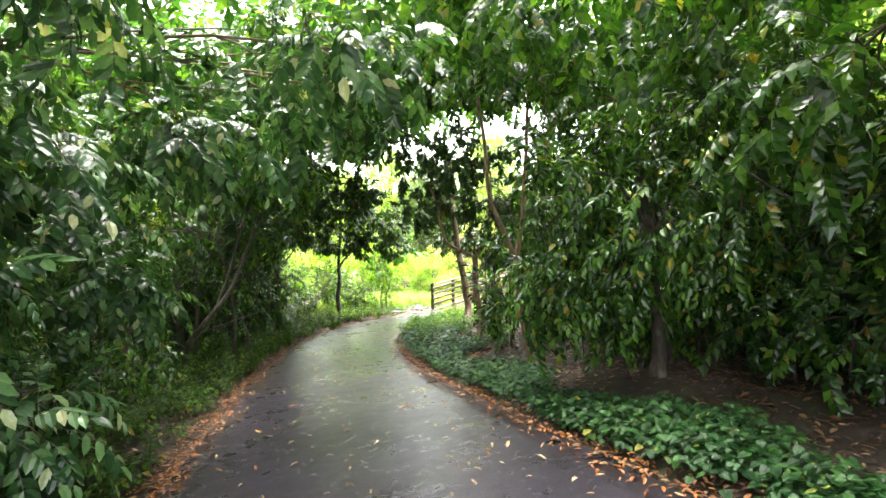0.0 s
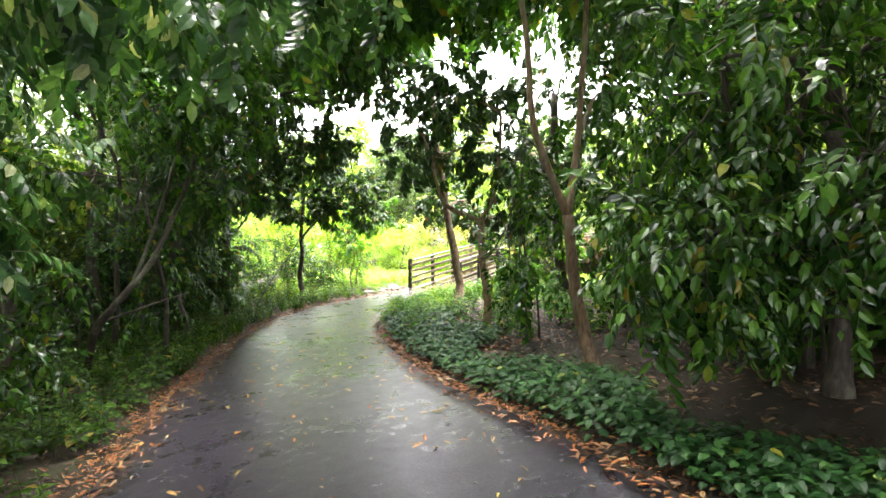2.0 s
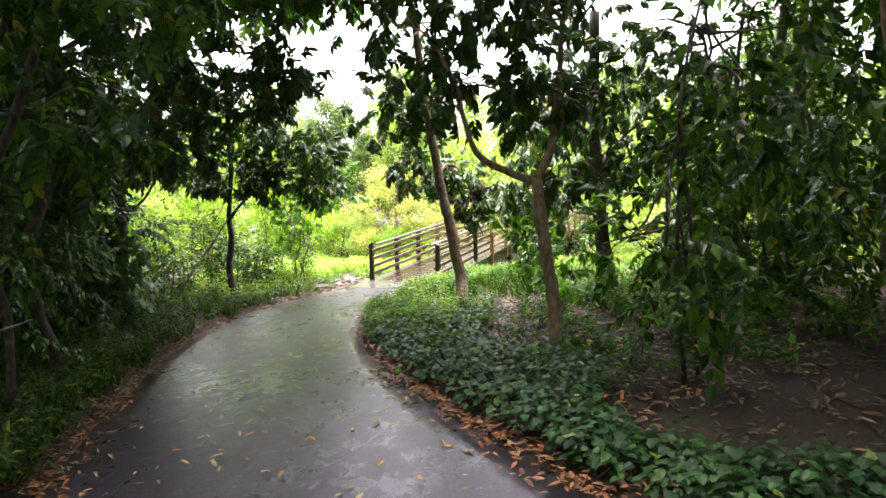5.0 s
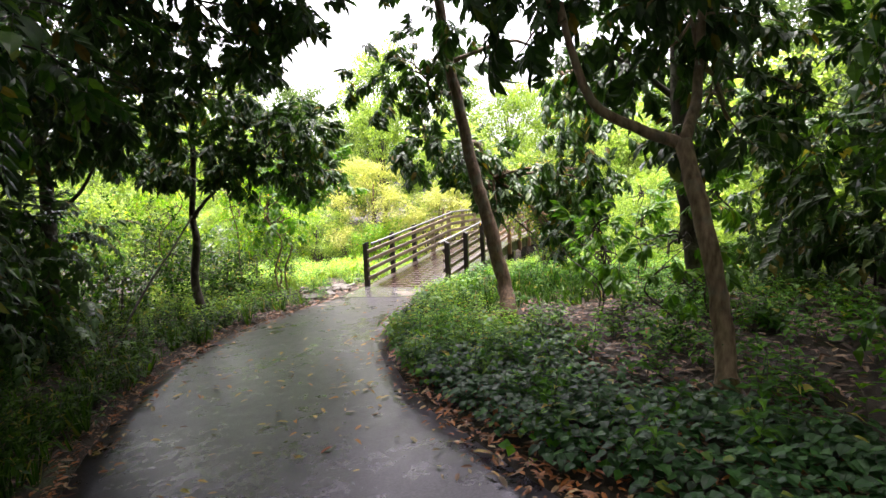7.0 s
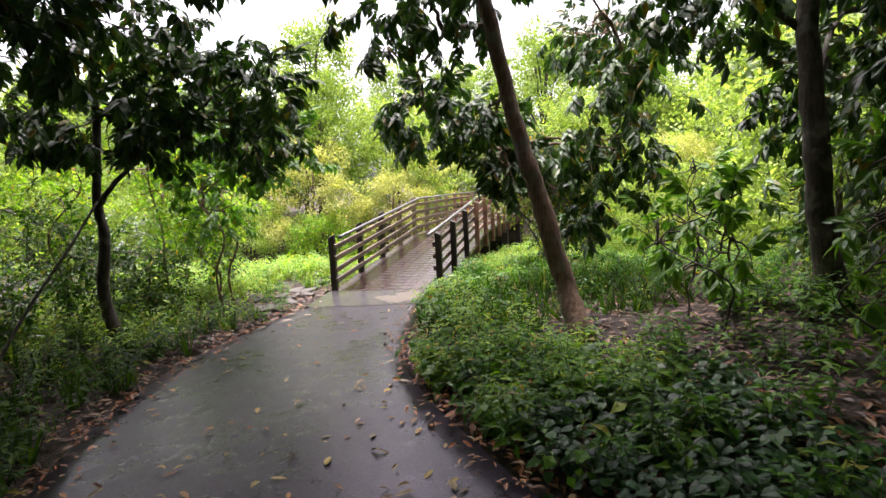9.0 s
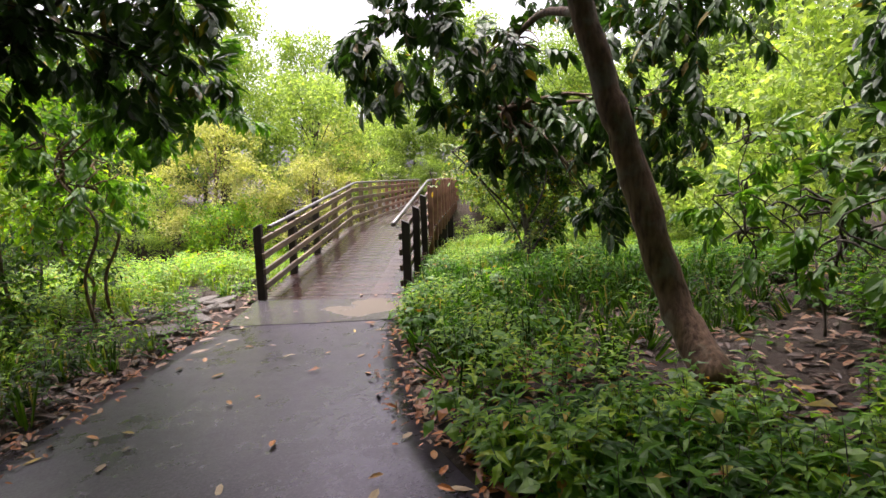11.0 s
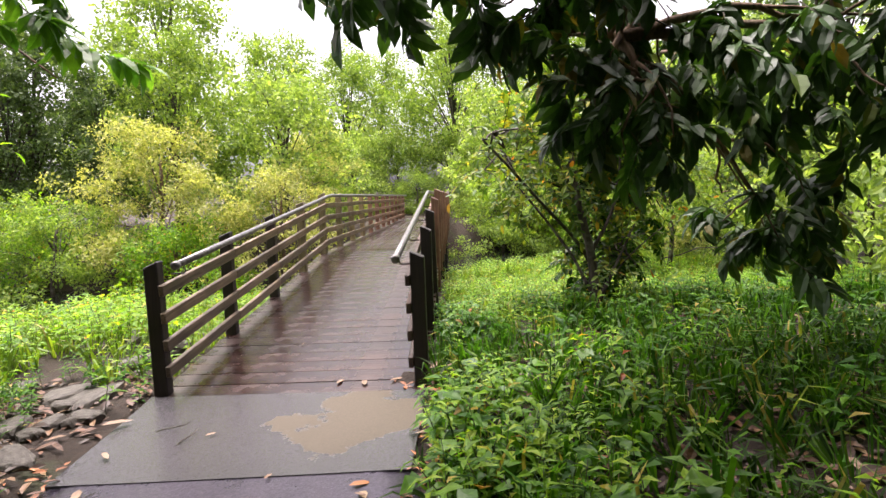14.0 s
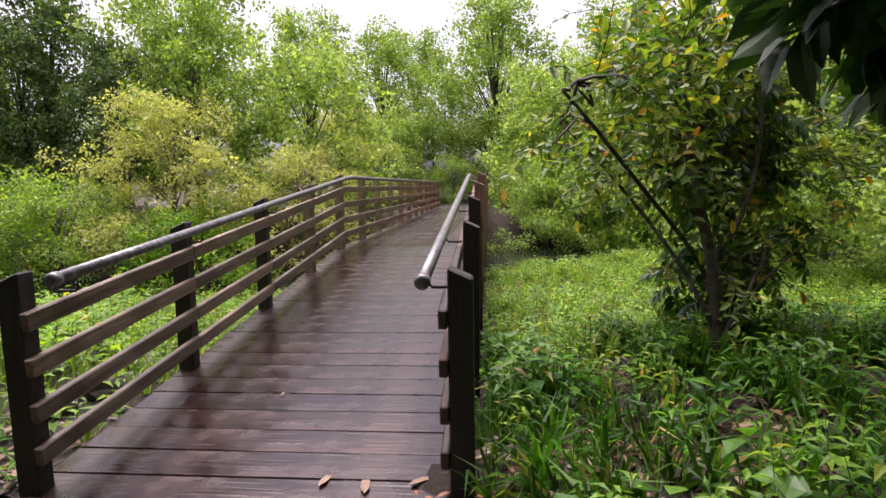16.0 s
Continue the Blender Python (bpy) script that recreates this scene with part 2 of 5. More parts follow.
# Shade near and open light far are put into these timber colours.
POST_DARK = wood_material("shade_dark_timber", (0.007, 0.004, 0.0035), (0.024, 0.014, 0.011), 2, 0.6)
POST_TAN = wood_material("lit_tan_weathered_timber", (0.14, 0.105, 0.05), (0.34, 0.27, 0.14), 2, 0.65)
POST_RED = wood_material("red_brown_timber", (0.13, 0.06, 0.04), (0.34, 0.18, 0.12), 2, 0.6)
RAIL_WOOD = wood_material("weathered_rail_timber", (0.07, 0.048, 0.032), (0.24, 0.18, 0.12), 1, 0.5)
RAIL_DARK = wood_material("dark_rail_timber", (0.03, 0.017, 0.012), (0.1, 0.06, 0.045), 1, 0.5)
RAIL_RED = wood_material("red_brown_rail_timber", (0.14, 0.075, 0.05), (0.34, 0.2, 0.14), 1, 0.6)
# Darker copy of the herb leaf, with the trees' shade in its colour.
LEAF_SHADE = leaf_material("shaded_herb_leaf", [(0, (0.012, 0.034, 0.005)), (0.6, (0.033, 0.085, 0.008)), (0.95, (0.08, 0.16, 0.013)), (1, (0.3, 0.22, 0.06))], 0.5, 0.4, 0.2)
# Slope leaf likewise carries the open light of the far bank in its colour.
LEAF_SLOPE = leaf_material("far_mid_lit_leaf", [(0, (0.09, 0.16, 0.025)), (0.6, (0.19, 0.29, 0.045)), (1, (0.32, 0.43, 0.07))], 0.55, 0.45)
LITTER = dead_leaf_material("leaf_litter", [(0, (0.1, 0.035, 0.012)), (0.3, (0.24, 0.08, 0.02)), (0.55, (0.42, 0.14, 0.025)), (0.8, (0.17, 0.06, 0.025)), (1, (0.4, 0.27, 0.13))])
LITTER_OLD = dead_leaf_material("old_leaf_litter", [(0, (0.03, 0.016, 0.01)), (0.4, (0.075, 0.034, 0.016)), (0.75, (0.14, 0.055, 0.02)), (1, (0.26, 0.17, 0.09))])
FALLEN = dead_leaf_material("fallen_leaf", [(0, (0.55, 0.33, 0.06)), (0.2, (0.38, 0.3, 0.18)), (0.4, (0.5, 0.18, 0.03)), (0.55, (0.09, 0.045, 0.025)), (0.75, (0.34, 0.25, 0.15)), (0.9, (0.42, 0.3, 0.05)), (1, (0.3, 0.07, 0.018))])
FALLEN_PALE = dead_leaf_material("pale_fallen_leaf", [(0, (0.2, 0.115, 0.065)), (0.5, (0.33, 0.23, 0.15)), (1, (0.12, 0.06, 0.033))])

# ---- mesh helpers ----


def part(name, mesh, mats, parent=None, label=""):
    """One mesh object, under a thing or a part if one is given. mesh: a bmesh or a mesh."""
    if isinstance(mesh, bmesh.types.BMesh):
        me = bpy.data.meshes.new(name)
        mesh.to_mesh(me)
        mesh.free()
    else:
        me = mesh
    for m in mats if isinstance(mats, (list, tuple)) else [mats]:
        if m.name not in me.materials:
            me.materials.append(m)
    ob = new(name, me)
    if parent is not None:
        ob.parent = parent
    if label:
        ob["label"] = label
    return ob


def empty(name, at, label, category, group="", kind=""):
    ob = new(name)
    ob.location = at
    ob.empty_display_size = 0.2
    return tagged(ob, label, category, group, kind)


def tri_mesh(name, verts, tris, mat_index=None, smooth=False):
    verts, tris = np.asarray(verts, dtype=np.float32), np.asarray(tris, dtype=np.int32)
    me = bpy.data.meshes.new(name)
    me.vertices.add(len(verts))
    me.vertices.foreach_set("co", verts.ravel())
    me.loops.add(tris.size)
    me.loops.foreach_set("vertex_index", tris.ravel())
    me.polygons.add(len(tris))
    me.polygons.foreach_set("loop_start", np.arange(0, tris.size, 3, dtype=np.int32))
    if mat_index is not None:
        me.polygons.foreach_set("material_index", np.asarray(mat_index, dtype=np.int32))
    me.polygons.foreach_set("use_smooth", np.full(len(tris), smooth))
    me.update(calc_edges=True)
    return me


def tube_arrays(points, radii, sides=8):
    """A tapered tube along points, capped at its end."""
    pts = np.asarray(points, dtype=float)
    rad = np.asarray(radii, dtype=float)
    tang = np.gradient(pts, axis=0)
    tang /= np.linalg.norm(tang, axis=1)[:, None] + 1e-9
    ref = np.array((0.31, 0.95, 0.05)) if abs(tang[0][2]) > 0.6 else np.array((0, 0, 1.0))
    a = np.cross(tang, ref)
    a /= np.linalg.norm(a, axis=1)[:, None] + 1e-9
    b = np.cross(tang, a)
    ang = np.linspace(0, 2 * np.pi, sides, endpoint=False)
    ring = np.cos(ang)[None, :, None] * a[:, None] + np.sin(ang)[None, :, None] * b[:, None]
    v = (pts[:, None] + ring * rad[:, None, None]).reshape(-1, 3)
    t = []
    for i in range(len(pts) - 1):
        for k in range(sides):
            p, q = i * sides + k, i * sides + (k + 1) % sides
            t += [(p, q, q + sides), (p, q + sides, p + sides)]
    n = len(v)
    v = np.vstack([v, pts[-1:], pts[:1]])
    last = (len(pts) - 1) * sides
    t += [(last + k, last + (k + 1) % sides, n) for k in range(sides)]
    t += [((k + 1) % sides, k, n + 1) for k in range(sides)]
    return v, np.array(t)


def smooth_line(points, steps):
    """A rounded line through points."""
    p = np.asarray(points, dtype=float)
    p = np.vstack([2 * p[0] - p[1], p, 2 * p[-1] - p[-2]])
    out = []
    for i in range(1, len(p) - 2):
        for k in range(steps):
            t = k / steps
            out.append(0.5 * (2 * p[i] + (p[i + 1] - p[i - 1]) * t + (2 * p[i - 1] - 5 * p[i] + 4 * p[i + 1] - p[i + 2]) * t * t
                              + (3 * p[i] - p[i - 1] - 3 * p[i + 1] + p[i + 2]) * t ** 3))
    out.append(p[-2])
    return np.array(out)


class Heap:
    """Triangles gathered for one mesh."""

    def __init__(self):
        self.v, self.t, self.m, self.n = [], [], [], 0

    def add(self, v, t, m=0):
        self.v.append(v)
        self.t.append(np.asarray(t) + self.n)
        self.m.append(np.full(len(t), m) if np.isscalar(m) else m)
        self.n += len(v)

    def mesh(self, name, smooth=False, origin=(0, 0, 0)):
        return tri_mesh(name, np.vstack(self.v) - np.array(origin), np.vstack(self.t), np.concatenate(self.m), smooth)


# ---- leaves and sprays ----
def leaf_shape(length, width, fold=0.25, curl=0.25, lod=2, heart=False):
    """A leaf along +x, its face up: folded along the midrib and curling down to the tip."""
    if lod == 0:
        v = np.array([(0, 0, 0), (0.5, 0.5, 0), (1, 0, -curl * 0.5), (0.5, -0.5, 0)], dtype=float)
        t = [(0, 2, 1), (0, 3, 2)]
    elif lod == 1:
        v = np.array([(0, 0, 0), (0.42, 0.5, fold * 0.3), (1, 0, -curl * 0.6), (0.42, -0.5, fold * 0.3), (0.45, 0, 0)], dtype=float)
        t = [(0, 4, 1), (4, 2, 1), (0, 3, 4), (3, 2, 4)]
    else:
        w1, w2, x1 = (0.5, 0.36, 0.16) if heart else (0.4, 0.42, 0.26)
        v = np.array([(0, 0, 0), (x1, w1, fold * 0.3), (0.66, w2, fold * 0.25 - curl * 0.22), (1, 0, -curl * 0.6),
                      (0.66, -w2, fold * 0.25 - curl * 0.22), (x1, -w1, fold * 0.3), (0.3, 0, 0), (0.66, 0, -curl * 0.22)], dtype=float)
        t = [(0, 6, 1), (6, 7, 2), (6, 2, 1), (7, 3, 2), (0, 5, 6), (6, 5, 4), (6, 4, 7), (7, 4, 3)]
    v[:, 0] *= length
    v[:, 1] *= width
    v[:, 2] *= length
    return v, np.array(t)


def axes(x, up):
    """Turning matrices whose columns are x, across, and roughly up."""
    x = x / (np.linalg.norm(x, axis=-1, keepdims=True) + 1e-9)
    y = np.cross(up, x)
    y = y / (np.linalg.norm(y, axis=-1, keepdims=True) + 1e-9)
    return np.stack([x, y, np.cross(x, y)], axis=-1)


def spray(kind, rng, lod=2):
    """A twig along +x with its leaves: vertices, triangles and material slots (0 leaf, 1 twig)."""
    h = Heap()

    def put(at, way, up, v, t):
        r = axes(np.array(way, dtype=float), np.array(up, dtype=float))
        h.add(v @ r.T + np.array(at), t, 0)

    def twig(pts, r):
        pts = np.asarray(pts)[:: max(1, len(pts) // 3)]
        v, t = tube_arrays(pts, np.linspace(r, r * 0.4, len(pts)), 3)
        h.add(v, t[: (len(pts) - 1) * 6], 1)

    if kind == "droop":
        pts = smooth_line([(0, 0, 0), (0.2, 0.02, -0.04), (0.4, 0, -0.12), (0.54, -0.02, -0.24)], 2)
        twig(pts, 0.005)
        for i in range(14):
            f = 0.12 + 0.88 * i / 13
            c = pts[min(int(f * (len(pts) - 1)), len(pts) - 1)]
            side = 1 if i % 2 else -1
            s = rng.uniform(0.8, 1.2)
            v, t = leaf_shape(0.135 * s, 0.068 * s, 0.3, 0.35, lod)
            put(c, (0.55 + 0.3 * rng.random(), side * (0.9 - 0.5 * f), -0.2 - 0.8 * rng.random()), (0.5, side * rng.uniform(0.1, 0.7), 0.9), v, t)
    elif kind == "whorl":
        pts = [(0, 0, 0), (0.15, 0.01, 0.02), (0.3, 0, 0.03)]
        twig(pts, 0.006)
        for i in range(13):
            a = i * 2.4 + rng.uniform(-0.3, 0.3)
            s = rng.uniform(0.75, 1.2)
            v, t = leaf_shape(0.18 * s, 0.084 * s, 0.25, 0.4, lod)
            at = (0.3 - 0.018 * i, 0, 0.03)
            put(at, (0.75 + 0.2 * rng.random(), math.cos(a), math.sin(a) * 0.75 - 0.45), (-0.4, math.cos(a) * 0.2, 1.0), v, t)
    elif kind == "pinnate":
        pts = smooth_line([(0, 0, 0), (0.16, 0, 0.03), (0.32, 0, 0), (0.44, 0, -0.08)], 2)
        twig(pts, 0.004)
        for i in range(11):
            f = 0.2 + 0.8 * (i // 2) / 5
            c = pts[min(int(f * (len(pts) - 1)), len(pts) - 1)]
            side = (1 if i % 2 else -1) if i < 10 else 0
            s = rng.uniform(0.85, 1.15)
            v, t = leaf_shape(0.15 * s, 0.078 * s, 0.18, 0.3, lod)
            put(c, (0.7 if side else 1.0, side * 0.8, -0.35 - 0.3 * rng.random()), (0.2, 0, 1), v, t)
    elif kind == "small":
        pts = smooth_line([(0, 0, 0), (0.15, 0.03, 0.03), (0.3, 0, 0.02), (0.45, -0.03, -0.05)], 2)
        twig(pts, 0.004)
        for i in range(16):
            f = 0.1 + 0.9 * i / 15
            c = pts[min(int(f * (len(pts) - 1)), len(pts) - 1)]
            a = i * 2.4
            s = rng.uniform(0.7, 1.3)
            v, t = leaf_shape(0.075 * s, 0.036 * s, 0.25, 0.2, lod)
            put(c, (0.6, math.cos(a), 0.5 * math.sin(a) - 0.1), (0.1, 0.2, 1), v, t)
    elif kind == "clump":
        for i in range(26 if lod == 2 else 13):
            d = rng.normal(size=3)
            d /= np.linalg.norm(d)
            at = d * np.array((0.42, 0.42, 0.26)) * rng.uniform(0.3, 1.0)
            s = rng.uniform(0.7, 1.3) * (1.0 if lod == 2 else 1.4)
            v, t = leaf_shape(0.17 * s, 0.095 * s, 0.2, 0.3, 0)
            put(at, d + np.array((0, 0, -0.3)) + rng.normal(size=3) * 0.4, d * 0.4 + np.array((0, 0, 1.0)) + rng.normal(size=3) * 0.2, v, t)
    elif kind == "cover":
        for i in range(6):
            a = i * 1.05 + rng.uniform(-0.4, 0.4)
            z = rng.uniform(0.07, 0.24)
            s = rng.uniform(0.7, 1.25)
            at = (math.cos(a) * rng.uniform(0.02, 0.1), math.sin(a) * rng.uniform(0.02, 0.1), z)
            v, t = leaf_shape(0.085 * s, 0.075 * s, 0.2, 0.3, lod, True)
            put(at, (math.cos(a), math.sin(a), -0.25), (0.25 * math.cos(a), 0.25 * math.sin(a), 1), v, t)
    elif kind == "herb":
        hgt = rng.uniform(0.28, 0.45)
        twig([(0, 0, -0.02), (0.02, 0.01, hgt * 0.5), (0.05, 0, hgt)], 0.004)
        for i in range(11):
            f = 0.25 + 0.75 * i / 10
            a = i * 2.4
            s = rng.uniform(0.7, 1.2) * (1.15 - 0.4 * f)
            v, t = leaf_shape(0.125 * s, 0.045 * s, 0.25, 0.4, lod)
            put((0.04 * f, 0, hgt * f), (math.cos(a), math.sin(a), 0.25), (0, 0, 1), v, t)
    elif kind == "grass":
        for i in range(9):
            a = rng.uniform(0, 6.28)
            ln, w = rng.uniform(0.16, 0.36), rng.uniform(0.006, 0.011)
            d = np.array((math.cos(a), math.sin(a), 0))
            c = np.array((-math.sin(a), math.cos(a), 0)) * w
            lean = rng.uniform(0.25, 0.8)
            root = d * rng.uniform(0, 0.05)
            midp = root + d * ln * lean * 0.4 + np.array((0, 0, ln * 0.65))
            tip = root + d * ln * lean + np.array((0, 0, ln * (0.95 - 0.45 * lean)))
            h.add(np.array([root - c, root + c, midp + c * 0.8, midp - c * 0.8, tip]), [(0, 1, 2), (0, 2, 3), (3, 2, 4)], 0)
    return np.vstack(h.v), np.vstack(h.t), np.concatenate(h.m)


RNG = np.random.default_rng(7)
SPRAYS = {(k, lod): [spray(k, RNG, lod) for _ in range(4)] for k in ("droop", "whorl", "pinnate", "small", "clump", "cover", "herb", "grass") for lod in (1, 2)}


def plant_out(heap, kind, at, way, up, size, lod, rng):
    """Many sprays at once into a heap."""
    pick = rng.integers(0, 4, len(at))
    rot = axes(way, up)
    for k in range(4):
        sel = pick == k
        if not sel.any():
            continue
        v, t, m = SPRAYS[kind, lod][k]
        w = np.einsum("nij,vj->nvi", rot[sel], v) * size[sel][:, None, None] + at[sel][:, None]
        cnt = int(sel.sum())
        heap.add(w.reshape(-1, 3), (t[None] + (np.arange(cnt) * len(v))[:, None, None]).reshape(-1, 3), np.tile(m, cnt))


def clumpy(p, f, seed):
    """A rough cheap noise in about -1 to 1, for gaps between clumps of leaves."""
    q = p * f + seed * 1.7
    return (np.sin(q[:, 0] * 1.3 + 1.1 * np.sin(q[:, 1])) + np.sin(q[:, 1] * 1.7 + 1.3 * np.sin(q[:, 2])) + np.sin(q[:, 2] * 1.9 + np.sin(q[:, 0]))) / 3


def fill_blob(heap, kind, centre, radii, count, size, rng, droop=0.4, lod=2, gap=-0.15, shell=0.45):
    """Sprays through an ellipsoid, more of them near its skin, with gaps, pointing out and down."""
    got = []
    while sum(len(g) for g in got) < count:
        d = rng.normal(size=(count * 2, 3))
        d /= np.linalg.norm(d, axis=1)[:, None]
        d *= (rng.random(count * 2) ** shell)[:, None]
        p = d * np.array(radii) + np.array(centre)
        got.append(p[clumpy(p, 2.4, float(np.sum(centre))) > gap])
        gap -= 0.05
    p = np.vstack(got)[:count]
    o = (p - np.array(centre)) / np.array(radii)
    way = o * 0.8 + rng.normal(size=o.shape) * 0.55 - np.array((0, 0, droop))
    up = np.array((0, 0, 1.0)) + rng.normal(size=o.shape) * 0.25 + o * 0.25
    plant_out(heap, kind, p, way, up, size * rng.uniform(0.75, 1.2, count), lod, rng)


def limb(heap, points, r0, r1, sides=8, wobble=0.0, rng=None, steps=4):
    line = smooth_line(points, steps)
    if wobble:
        line[1:-1] += rng.normal(size=line[1:-1].shape) * wobble
    v, t = tube_arrays(line, np.linspace(r0, r1, len(line)), sides)
    heap.add(v, t)
    return line


def make_tree(name, trunk, r0, r1, limbs, blobs, kind, leaf, bark, label, category="tree", size=1.0, droop=0.4, lod=2, gap=-0.15, seed=1, group="", flare=1.5, branches=5, limb_bark=None):
    """A tree: a trunk with its roots' flare, limbs, branches into each blob of the crown, and the crown's leaves."""
    rng = np.random.default_rng(seed)
    base = tuple(trunk[0])
    root = empty(name, base, label, category, group)
    h = Heap()
    line = smooth_line(trunk, 5)
    line[2:-1] += rng.normal(size=line[2:-1].shape) * r0 * 0.06
    rad = np.linspace(r0, r1, len(line))
    rad[0] *= flare
    rad[1] *= 1 + (flare - 1) * 0.35
    v, t = tube_arrays(line, rad * (1 + rng.normal(size=len(rad)) * 0.04), 12)
    v[: 12] -= np.array((0, 0, 0.12))
    h.add(v, t)
    part("trunk", h.mesh("trunk", True, base), bark, root)
    tips = [line[-1], line[len(line) * 2 // 3]]
    for pts, a, b in limbs:
        h = Heap()
        ln = limb(h, pts, a, b, 8, a * 0.1, rng)
        tips += [ln[-1], ln[len(ln) // 2]]
        part("limb", h.mesh("limb", True, base), limb_bark or bark, root)
    crown = Heap()
    for c, rr, n in blobs:
        c = np.array(c, dtype=float)
        boughs = Heap()
        start = min(tips, key=lambda q: np.linalg.norm(np.array(q) - c))
        bow = limb(boughs, [start, (np.array(start) + c) / 2 + np.array((0, 0, 0.12)), c], max(r1 * 0.5, 0.012), 0.012, 6, 0.015, rng)
        for _ in range(branches):
            d = rng.normal(size=3)
            d /= np.linalg.norm(d)
            e = c + d * np.array(rr) * 0.85
            s = bow[rng.integers(len(bow) // 2, len(bow))]
            limb(boughs, [s, (s + e) / 2 + rng.normal(size=3) * 0.08, e], 0.014, 0.004, 4, 0.01, rng, 3)
        part("branch", boughs.mesh("branch", True, base), bark, root)
        fill_blob(crown, kind, c, rr, n, size, rng, droop, lod, gap)
    part("crown", crown.mesh("crown", False, base), [leaf, TWIG], root)
    return root


# ---- lie of the land ----
L0 = np.array((-0.305, 15.4))
ALONG, ACROSS = np.array((0.513, 0.858)), np.array((0.858, -0.513))
SPAN, BEND, BRIDGE_W = 22.0, 5.86, 2.1
RAMP, LEVEL = 0.085, -0.012
LEFT_EDGE = smooth_line([(3.2, -14), (1.2, -8), (-0.1, -4.6), (-0.75, -2.7), (-1.45, -0.6), (-1.95, 1.1), (-2.45, 2.9), (-2.88, 5.0), (-3.12, 6.8), (-3.2, 8.5), (-3.08, 10.0), (-2.6, 11.5), (-2.0, 12.5), (-1.5, 13.3), (-0.97, 14.12)], 8)
RIGHT_EDGE = smooth_line([(8.0, -13), (5.6, -7.5), (4.0, -4.0), (3.2, -2.15), (2.4, -0.2), (1.48, 1.8), (0.62, 4.1), (0.22, 5.4), (-0.08, 6.6), (-0.2, 7.8), (-0.25, 9.0), (-0.2, 10.0), (-0.02, 10.9), (0.35, 11.95), (0.75, 12.97)], 8)


def sm(v, a, b):
    q = np.clip((v - a) / (b - a), 0, 1)
    return q * q * (3 - 2 * q)


def bridge_xy(s, u):
    return L0 + ALONG * s + ACROSS * u


def deck_z(s):
    return RAMP * s if s < BEND else RAMP * BEND + LEVEL * (s - BEND)


def plain_z(x, y):
    """Ground without creek and small bumps."""
    cx, cy = np.clip(x, -5, 5), np.clip(y, -10, 16)
    return 0.5670 + 0.12155 * cx - 0.03836 * cy - 0.00703 * cx * cy


def creek_c(x, y):
    s = (x - L0[0]) * ALONG[0] + (y - L0[1]) * ALONG[1]
    u = (x - L0[0]) * ACROSS[0] + (y - L0[1]) * ACROSS[1]
    return s, u, s - 10.0 - 0.7 * np.clip(u - 1, -7, 5)


EDGE_L = np.vstack([smooth_line(LEFT_EDGE, 2), np.linspace(LEFT_EDGE[-1], (-0.4, 15.36), 12)])
EDGE_R = np.vstack([smooth_line(RIGHT_EDGE, 2), np.linspace(RIGHT_EDGE[-1], (1.51, 14.22), 12)])
OUTLINE = np.vstack([EDGE_L, EDGE_R[::-1]])


def edge_gap(x, y):
    """How far a place lies outside the path and the landing (negative: on them)."""
    x, y = np.asarray(x, dtype=float), np.asarray(y, dtype=float)
    px, py = x.ravel(), y.ravel()
    dist, inside = np.full(len(px), 1e9), np.zeros(len(px), dtype=bool)
    for (ax, ay), (bx, by) in zip(OUTLINE, np.roll(OUTLINE, -1, axis=0)):
        wx, wy = bx - ax, by - ay
        f = np.clip(((px - ax) * wx + (py - ay) * wy) / (wx * wx + wy * wy + 1e-12), 0, 1)
        dist = np.minimum(dist, (px - ax - f * wx) ** 2 + (py - ay - f * wy) ** 2)
        if ay != by:
            inside ^= ((ay > py) != (by > py)) & (px < ax + (py - ay) * wx / wy)
    dist = np.sqrt(dist)
    return np.where(inside, -dist, dist).reshape(x.shape)


def ground_z(x, y, lowered=True):
    x, y = np.asarray(x, dtype=float), np.asarray(y, dtype=float)
    s, u, c = creek_c(x, y)
    z = plain_z(x, y)
    z = z + (-0.4 - z) * sm(s, 0.5, 7)
    z = z + (-1.8 - z) * sm(c, -3.0, 1.0)
    far = 0.22 + 0.5 * sm(s, 24, 40)
    z = z + (far - z) * sm(c, 5.5, 9.5)
    gapd = edge_gap(x, y)
    z = z + (0.05 * np.sin(1.9 * x + 0.7 * y) * np.sin(1.3 * y - 0.8 * x) + 0.025 * np.sin(5.1 * x) * np.sin(4.3 * y)) * sm(gapd, 0.1, 1.0)
    if lowered:
        z = z - 0.08 * (1 - sm(gapd, 0.0, 0.3))
    return z


def axis_steps(lo, hi, fine, reach):
    inner = np.arange(lo, hi + 1e-6, fine)
    out, d, p = [], fine, 0.0
    while p < reach:
        d *= 1.35
        p += d
        out.append(p)
    out = np.array(out)
    return np.concatenate([lo - out[::-1], inner, hi + out])


gx, gy = axis_steps(-13, 14, 0.22, 420), axis_steps(-11, 31, 0.22, 420)
GX, GY = np.meshgrid(gx, gy)
GZ = ground_z(GX, GY)
nx, ny = len(gx), len(gy)
ii = (np.arange(ny - 1)[:, None] * nx + np.arange(nx - 1)[None]).ravel()
gt = np.vstack([np.stack([ii, ii + 1, ii + nx + 1], 1), np.stack([ii, ii + nx + 1, ii + nx], 1)])
tagged(part("ground", tri_mesh("ground", np.stack([GX.ravel(), GY.ravel(), GZ.ravel()], 1), gt, None, True), SOIL), "dark brown leafy soil with moss", "ground", kind="structure")

